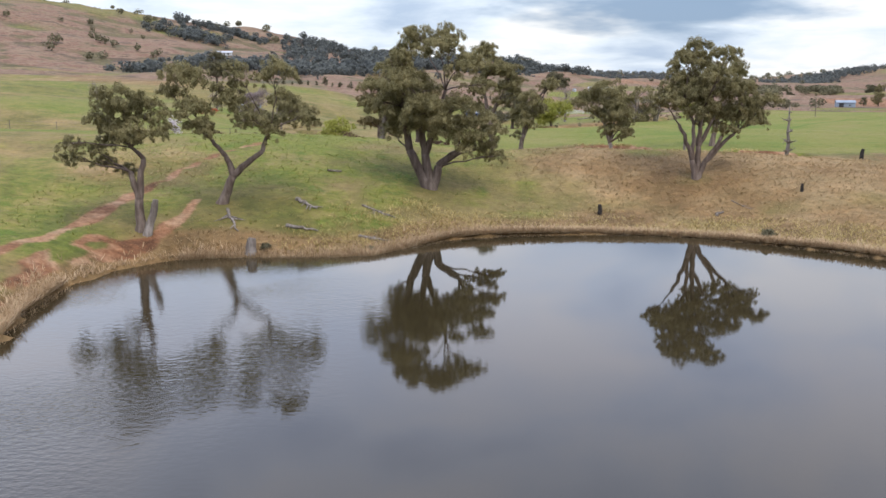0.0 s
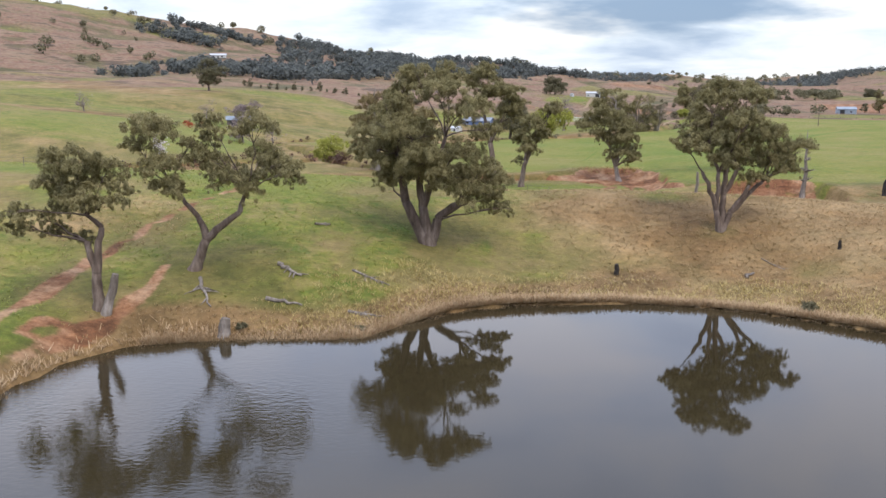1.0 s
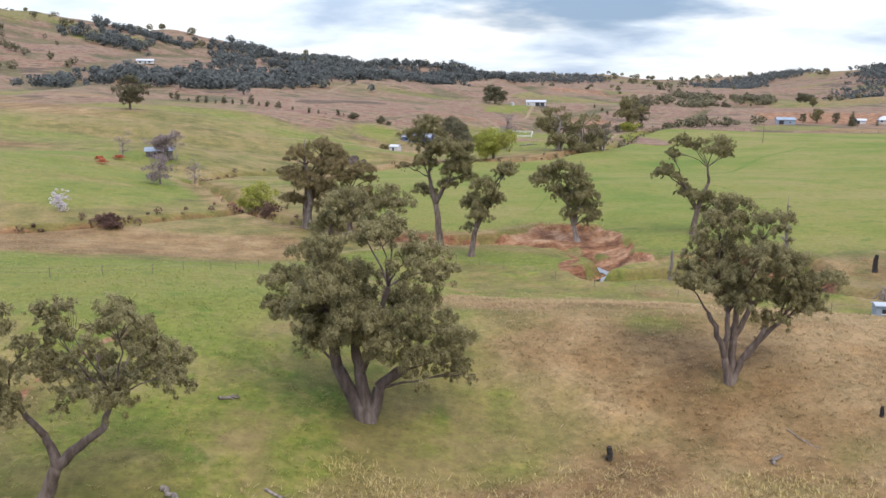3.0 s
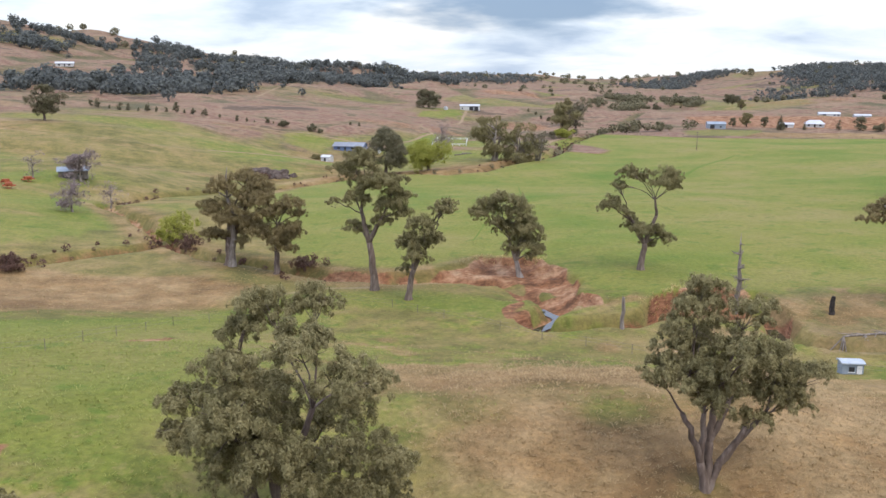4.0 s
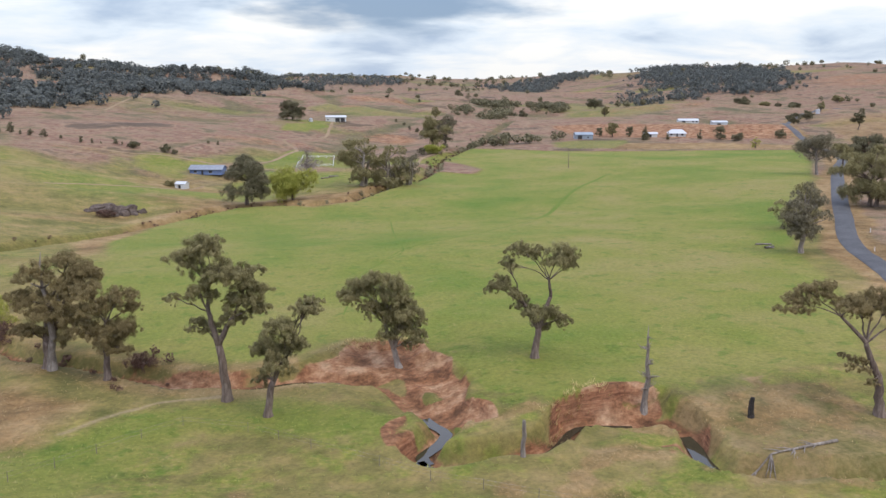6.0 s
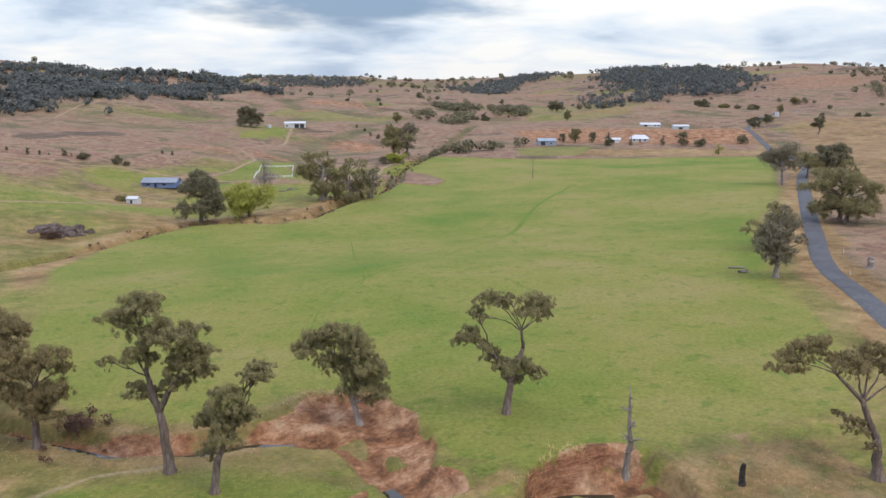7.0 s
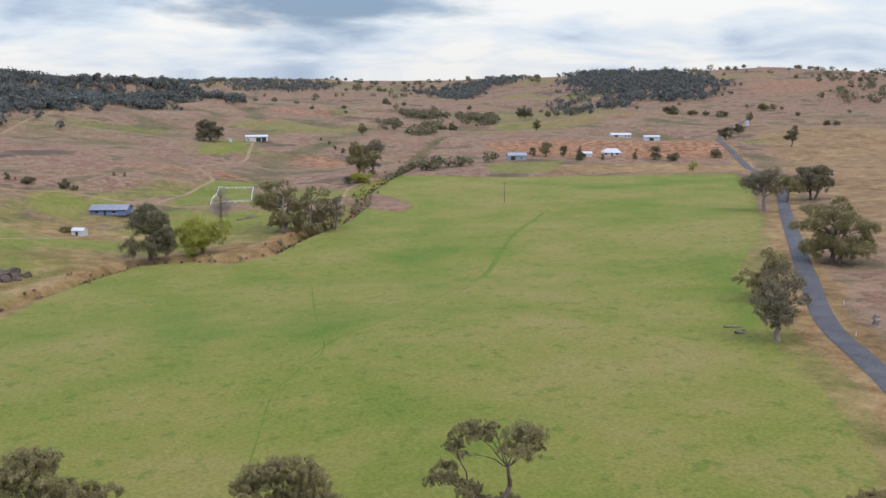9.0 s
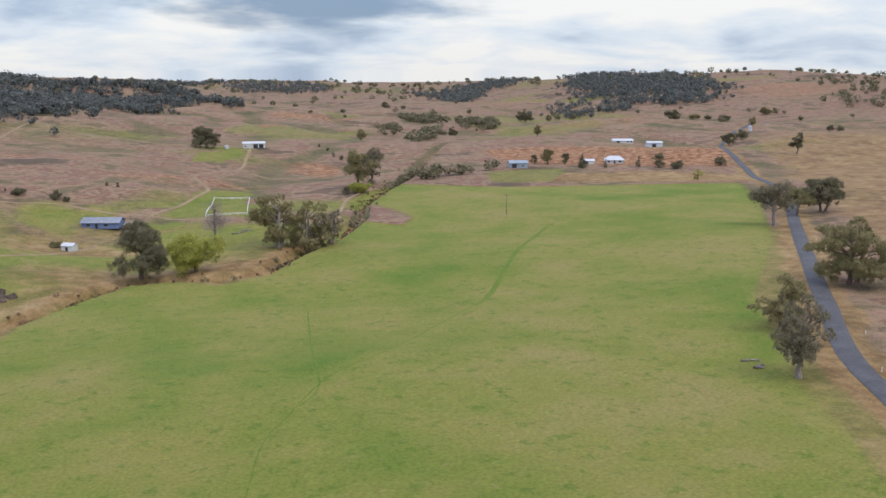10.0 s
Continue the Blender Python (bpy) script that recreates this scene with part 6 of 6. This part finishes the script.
def rail_fence(name, corners, spacing, post_h, rails, material, label, thick=0.14, closed=False, category="fence"):
    """Posts along a line with level rails or wires between them."""
    line = [Vector(c) for c in corners] + ([Vector(corners[0])] if closed else [])
    spots = []
    for a, b in zip(line[:-1], line[1:]):
        n = max(1, round((b - a).length / spacing))
        spots += [a.lerp(b, k / n) for k in range(n)]
    spots.append(line[-1])
    p0 = spots[0]
    z0 = float(ground_height(p0.x, p0.y))
    ob = thing(name, (p0.x, p0.y, z0), label, category)
    verts, faces = [], []
    box_faces(verts, faces, -thick / 2, -thick / 2, -0.3, thick / 2, thick / 2, post_h)
    me = bpy.data.meshes.new("post")
    me.from_pydata(verts, [], faces)
    me.materials.append(material)
    zs = [float(ground_height(s.x, s.y)) for s in spots]
    for s, z in zip(spots[:-1] if closed else spots, zs):
        q = new("post", me)
        q.parent = ob
        q.location = (s.x - p0.x, s.y - p0.y, z - z0)
    for h, rt in rails:
        verts, faces = [], []
        tube(verts, faces, [Vector((s.x - p0.x, s.y - p0.y, z - z0 + h)) for s, z in zip(spots, zs)], [rt] * len(spots), 4)
        part_from("rail", verts, faces, material, ob, "", False)
    return ob


rail_fence("white_rail_fence", [(62, 493), (79, 487), (90, 546), (73, 548)], 4.0, 1.05, [(0.98, 0.09), (0.5, 0.07)], M_WHITE, "white railed riding yard on green grass", 0.25, True)
rail_fence("wire_fence", [(-16, 144), (-5, 156), (4, 161), (11, 157), (17, 149.5), (23, 143), (27, 138), (40, 128), (60, 116)], 6.0, 1.15, [(1.05, 0.012), (0.6, 0.012)], M_BARK_GREY, "thin old wire fence on grey posts", 0.055)
rail_fence("wire_fence", [(-60, 112), (-33, 118), (-24, 122), (-18, 138), (-16, 144)], 6.0, 1.15, [(1.05, 0.012), (0.6, 0.012)], M_BARK_GREY, "thin old wire fence on grey posts", 0.055)
rail_fence("wire_fence", [(166, 566), (215, 556), (264, 538), (343, 500), (352, 492)], 9.0, 1.2, [(1.1, 0.02), (0.6, 0.02)], M_BARK_GREY, "grey post fence along the far paddock edge", 0.2)


def upright(name, place, height, radius, label, material, category, lean=(0.0, 0.0), seed=1, splinter=True):
    """A weathered post or stump with a broken top."""
    rng = np.random.default_rng(seed)
    ob = mesh_stub(name, place, label, category)
    verts, faces = [], []
    top = Vector((lean[0], lean[1], height))
    pts = [Vector((0, 0, -0.3)).lerp(top, k / 5) + Vector(rng.normal(size=3)) * radius * 0.12 for k in range(6)]
    tube(verts, faces, pts, [radius * v for v in (1.35, 1.1, 1.0, 0.95, 0.9, 0.7)], 9)
    if splinter:
        for k in range(4):
            a = rng.uniform(0, 6.28)
            b = pts[-2] + Vector((math.cos(a), math.sin(a), 0)) * radius * 0.5
            tube(verts, faces, [b, b + Vector((rng.uniform(-0.3, 0.3) * radius, rng.uniform(-0.3, 0.3) * radius, height * rng.uniform(0.12, 0.3)))], [radius * 0.4, radius * 0.06], 5)
    me = bpy.data.meshes.new(name)
    me.from_pydata([tuple(v) for v in verts], [], faces)
    me.materials.append(material)
    ob.data = me
    return ob


def mesh_stub(name, place, label, category, group=""):
    me = bpy.data.meshes.new(name)
    ob = new(name, me)
    ob.location = (place[0], place[1], float(ground_height(place[0], place[1])))
    return tagged(ob, label, category, group)


def fallen_wood(name, place, turn, length, radius, label, seed, branches=5, material=None, group="fallen timber"):
    """A bleached log or branch lying on the grass, with broken side limbs."""
    rng = np.random.default_rng(seed)
    c, s = math.cos(radians(turn)), math.sin(radians(turn))
    gz = lambda px, py: float(ground_height(place[0] + px, place[1] + py)) - float(ground_height(place[0], place[1]))  # noqa: E731
    ob = mesh_stub(name, place, label, "log", group)
    verts, faces = [], []
    pts = []
    for k in range(9):
        u = (k / 8 - 0.5) * length
        w = rng.normal() * radius * 0.5
        px, py = c * u - s * w, s * u + c * w
        pts.append(Vector((px, py, gz(px, py) + radius * 0.75)))
    tube(verts, faces, pts, [radius * (1.15 - 0.75 * k / 8) for k in range(9)], 8)
    for k in range(branches):
        b = pts[rng.integers(2, 8)]
        a = radians(turn) + rng.choice((-1, 1)) * rng.uniform(0.4, 1.2)
        l = min(length * rng.uniform(0.15, 0.4), 1.9)
        e = b + Vector((math.cos(a) * l, math.sin(a) * l, 0))
        e.z = gz(e.x, e.y) + radius * rng.uniform(0.3, 1.2)
        bv, bf = [], []
        tube(bv, bf, limb_points(b, e, rng, 0.06, 5), [radius * v for v in (0.55, 0.45, 0.35, 0.22, 0.08)], 6)
        part_from("branch", bv, bf, material or M_BARK_GREY, ob)
    me = ob.data
    me.from_pydata([tuple(v) for v in verts], [], faces)
    me.materials.append(material or M_BARK_GREY)
    return ob


upright("roadside_stump", (160.6, 220.2), 2.4, 0.8, "broken weathered stump beside the road", M_BARK_GREY, "stump", (0.3, 0.2), 9)
upright("dead_post", (37.6, 140.2), 3.9, 0.24, "tall bleached dead trunk post by the creek", M_BARK_GREY, "stump", (0.12, 0), 3)
upright("burnt_stump", (66.4, 142), 2.3, 0.34, "charred black tree stump on the creek flat", M_CHAR, "stump", (0.05, 0.05), 4)
upright("burnt_stump", (14.8, 83.8), 1.0, 0.22, "charred black stump in dry grass above the water", M_CHAR, "stump", (0.05, 0), 5)
upright("burnt_stump", (34.4, 85.2), 0.7, 0.16, "small dark stump in the dry grass", M_CHAR, "stump", (0, 0), 6)
upright("shore_stump", (-14.8, 66.9), 1.35, 0.42, "grey weathered stump at the water's edge", M_BARK_GREY, "stump", (0.15, 0.2), 7)
upright("hollow_butt", (-22.7, 67.3), 2.6, 0.30, "split grey hollow butt beside the gum", M_BARK_GREY, "stump", (0.7, 0.3), 8)
fallen_wood("fallen_log", (-11.7, 75.6), -38, 2.6, 0.16, "grey fallen branch on the green bank", 21)
fallen_wood("fallen_log", (-11.4, 71.2), -14, 2.7, 0.15, "pale fallen log on the grass bank", 22, 1)
fallen_wood("fallen_log", (-5.6, 76.4), -28, 3.4, 0.09, "thin fallen branch on the bank", 23, 7)
fallen_wood("fallen_log", (-5.6, 70.4), 6, 2.4, 0.12, "fallen branch in dry grass by the water", 24)
fallen_wood("fallen_log", (-17.2, 71.6), -68, 4.2, 0.13, "twisted grey dead limb below the leaning gum", 25, 7)
fallen_wood("fallen_log", (25.8, 82.6), 30, 1.3, 0.14, "pale broken wood in dry grass", 26, 6)
fallen_wood("fallen_log", (28.4, 84.4), -62, 2.6, 0.05, "thin dead stick in dry grass", 27, 2)
fallen_wood("fallen_log", (-10.6, 87), 20, 1.4, 0.12, "grey broken branches in the grass", 28, 7)
fallen_wood("fallen_tree", (65.5, 133.3), 187, 12.5, 0.17, "long bleached fallen tree across the gully", 29, 14)
fallen_wood("fallen_log", (69.5, 449), 20, 6.0, 0.3, "brown heap of fallen limbs by the leafless tree", 33, 12)
fallen_wood("fallen_log", (73, 452), -35, 5.0, 0.25, "brown heap of fallen limbs by the leafless tree", 34, 12)
fallen_wood("fallen_log", (133.6, 228.6), 25, 3.6, 0.3, "heap of grey fallen limbs in the paddock", 30, 9)
fallen_wood("fallen_log", (134.6, 232.4), -10, 3.8, 0.25, "grey fallen limbs in the paddock", 31, 8)
fallen_wood("water_branch", (-19.5, 38.5), 20, 1.5, 0.06, "dead branch poking out of the dam water", 32, 4)


def power_pole(place, height, label):
    ob = thing("power_pole", (place[0], place[1], float(ground_height(*place))), label, "pole")
    verts, faces = [], []
    tube(verts, faces, [Vector((0, 0, -0.3)), Vector((0, 0, height))], [0.17, 0.12], 8)
    part_from("shaft", verts, faces, M_BARK, ob)
    box_part("crossarm", ob, M_BARK, -1.1, -0.06, height - 0.6, 1.1, 0.06, height - 0.45)


power_pole((183, 444), 9.0, "timber power pole standing in the paddock")


def boulder(place, size, seed, label, group="rock outcrop"):
    rng = np.random.default_rng(seed)
    bm = bmesh.new()
    bmesh.ops.create_icosphere(bm, subdivisions=2, radius=1)
    off = Vector(rng.uniform(0, 50, 3))
    for v in bm.verts:
        k = 1 + 0.45 * noise.noise(v.co * 1.3 + off) + 0.15 * noise.noise(v.co * 4 + off)
        v.co = Vector((v.co.x * size * k, v.co.y * size * k * 0.8, v.co.z * size * 0.85 * k))
    ob = mesh_stub("boulder", place, label, "rock", group)
    bm.to_mesh(ob.data)
    bm.free()
    ob.data.materials.append(M_ROCK)
    return ob


for k, (ex, ny, sz) in enumerate([(-20, 369, 2.6), (-16.5, 370, 3.2), (-13, 368.5, 2.9), (-9.5, 371, 2.4), (-18, 366.5, 1.8), (-11.5, 366, 1.9), (-6, 370, 1.6), (-14.5, 364.5, 1.4), (-22.5, 367, 1.3), (-8.5, 367.5, 1.5)]):
    boulder((ex, ny), sz, 300 + k, "dark rock of a low outcrop above the creek")


def old_implement(place, turn, length, label, seed):
    """A rusting farm machine: frame, drum and two iron wheels."""
    ob = thing("old_machine", (place[0], place[1], float(ground_height(*place))), label, "machinery", "rusty machinery")
    ob.rotation_euler = (0, 0, radians(turn))
    box_part("frame", ob, M_RUST, -length / 2, -0.6, 0.55, length / 2, 0.6, 0.8)
    box_part("hopper", ob, M_RUST, -length / 4, -0.7, 0.8, length / 4, 0.7, 1.35)
    for side in (-1, 1):
        verts, faces = [], []
        ring = [Vector((0.55 * math.cos(a * 0.5236), side * 0.75, 0.55 + 0.55 * math.sin(a * 0.5236))) for a in range(13)]
        tube(verts, faces, ring, [0.07] * 13, 5)
        part_from("wheel", verts, faces, M_RUST, ob)


old_implement((-70.5, 263), 10, 2.8, "rusty red farm machine in the grass", 1)
old_implement((-72.8, 268), -25, 2.4, "rusty red farm machine in the grass", 2)
old_implement((-71.5, 281), 40, 3.2, "rusty red trailer by the bare trees", 3)


def guide_post(place):
    ob = thing("guide_post", (place[0], place[1], float(ground_height(*place))), "white roadside guide post", "post", "guide posts")
    box_part("post_body", ob, M_WHITE, -0.06, -0.03, -0.2, 0.06, 0.03, 1.0)
    box_part("reflector", ob, M_RUST, -0.04, -0.04, 0.75, 0.04, -0.031, 0.9)


for px, py in ((152, 217), (168, 236), (204, 280), (243, 328)):
    guide_post((px, py))


# ---------------------------------------------------------------- grass
def blades(name, label, x0, x1, y0, y1, count, seed, material, keep, height, width=0.07, lean=0.35, fan=3, place=None):
    """Grass tufts, joined: each a few narrow bent blades."""
    rng = np.random.default_rng(seed)
    if place is None:
        x, y = rng.uniform(x0, x1, count), rng.uniform(y0, y1, count)
    else:
        x, y = place(rng, count)
    k = keep(x, y) > rng.uniform(0, 1, len(x))
    x, y = x[k], y[k]
    z = ground_height(x, y)
    x, y, z = (np.repeat(v, fan) for v in (x, y, z))
    n = len(x)
    a = rng.uniform(0, 6.28, n)
    h = height * rng.uniform(0.5, 1.4, n)
    dx, dy = np.cos(a), np.sin(a)
    l = h * lean * rng.uniform(0.2, 1.8, n)
    foot = np.stack([x + dx * 0.06, y + dy * 0.06, z - 0.05], -1)
    side = np.stack([-dy, dx, 0 * a], -1) * (width * rng.uniform(0.6, 1.4, n))[:, None]
    tip = np.stack([x + dx * (l + 0.05), y + dy * (l + 0.05), z + h], -1)
    q = np.stack([foot - side, foot + side, tip + side * 0.35, tip - side * 0.35], 1).reshape(-1, 3)
    return tagged(new(name, quads_mesh(name, q, material)), label, "grass", kind="stuff")


def straw_keep(x, y):
    lush, straw, clay, brown = land_cover(x, y, 0 * x)
    return np.clip(0.08 + straw - 0.3 * lush, 0, 1) * (1 - clay) * (inside(x, y, POND) < -0.2)


def lush_keep(x, y):
    lush, straw, clay, brown = land_cover(x, y, 0 * x)
    return np.clip(lush - 0.5 * straw, 0, 1) * (1 - clay) * (1 - 0.9 * step(-6, 0, inside(x, y, FIELD))) * (inside(x, y, POND) < -0.3)


def along_shore(rng, count):
    """Spots on a narrow belt round the visible side of the pond."""
    pts = np.array(POND[3:21], float)
    seg = np.hypot(*np.diff(pts, axis=0).T)
    run = np.r_[0, np.cumsum(seg)]
    s = rng.uniform(0, run[-1], count)
    x, y = np.interp(s, run, pts[:, 0]), np.interp(s, run, pts[:, 1])
    a, d = rng.uniform(0, 6.28, count), np.abs(rng.normal(size=count)) * 0.75
    return x + np.cos(a) * d, y + np.sin(a) * d


def shore_keep(x, y):
    d = inside(x, y, POND)
    bare = (x < -19.5) & (y > 56) & (y < 68)
    return ((d < 0.25) & (d > -2.4)) * np.where(bare, 0.12, 1.0)


blades("shore_grass", "tall dry straw-coloured grass fringing the water", 0, 0, 0, 0, 15000, 401, M_REED, shore_keep, 0.36, 0.03, 0.9, 4, along_shore)
blades("dry_grass", "dry straw-coloured grass tufts on the bank", -32, 48, 64, 128, 34000, 402, M_STRAW, straw_keep, 0.12, 0.03, 2.2, 4)
blades("green_grass", "rough green grass tufts on the knoll", -34, 48, 64, 132, 15000, 403, M_BLADE, lush_keep, 0.11, 0.03, 2.2, 4)
blades("dry_grass_far", "dry grass tufts on the creek flats", -60, 100, 112, 190, 26000, 404, M_STRAW, straw_keep, 0.11, 0.035, 2.2, 3)
blades("green_grass_far", "rough green tufts on the creek flats", -60, 90, 120, 176, 14000, 405, M_BLADE, lush_keep, 0.10, 0.035, 2.2, 3)


def tussock_keep(x, y):
    d = -inside(x, y, POND)
    n = bumps(x, y, 3.2, 51)
    return ((d > 0.4) & (d < 9)) * step(-16, -6, x) * np.clip((1 - d / 9) + 0.5 * n, 0, 1)


def rim_spots(rng, count):
    """Spots along the grassy rim of the eroded bank."""
    pts = np.array(CLAY_A[2:7] + CLAY_B[1:5], float)
    k = rng.integers(0, len(pts) - 1, count)
    k = np.where(k == 4, 3, k)
    t = rng.uniform(0, 1, count)
    q = pts[k] * (1 - t)[:, None] + pts[k + 1] * t[:, None] + rng.normal(size=(count, 2)) * 0.7
    return q[:, 0], q[:, 1]


blades("tussock_grass", "pale straw tussocks above the water", -20, 50, 62, 92, 32000, 411, M_TUSSOCK, tussock_keep, 0.21, 0.026, 1.3, 4)
blades("rim_grass", "long dead grass hanging over the clay bank", 0, 0, 0, 0, 260, 412, M_TUSSOCK, lambda x, y: 0.8 + 0 * x, 0.36, 0.03, 1.1, 6, rim_spots)
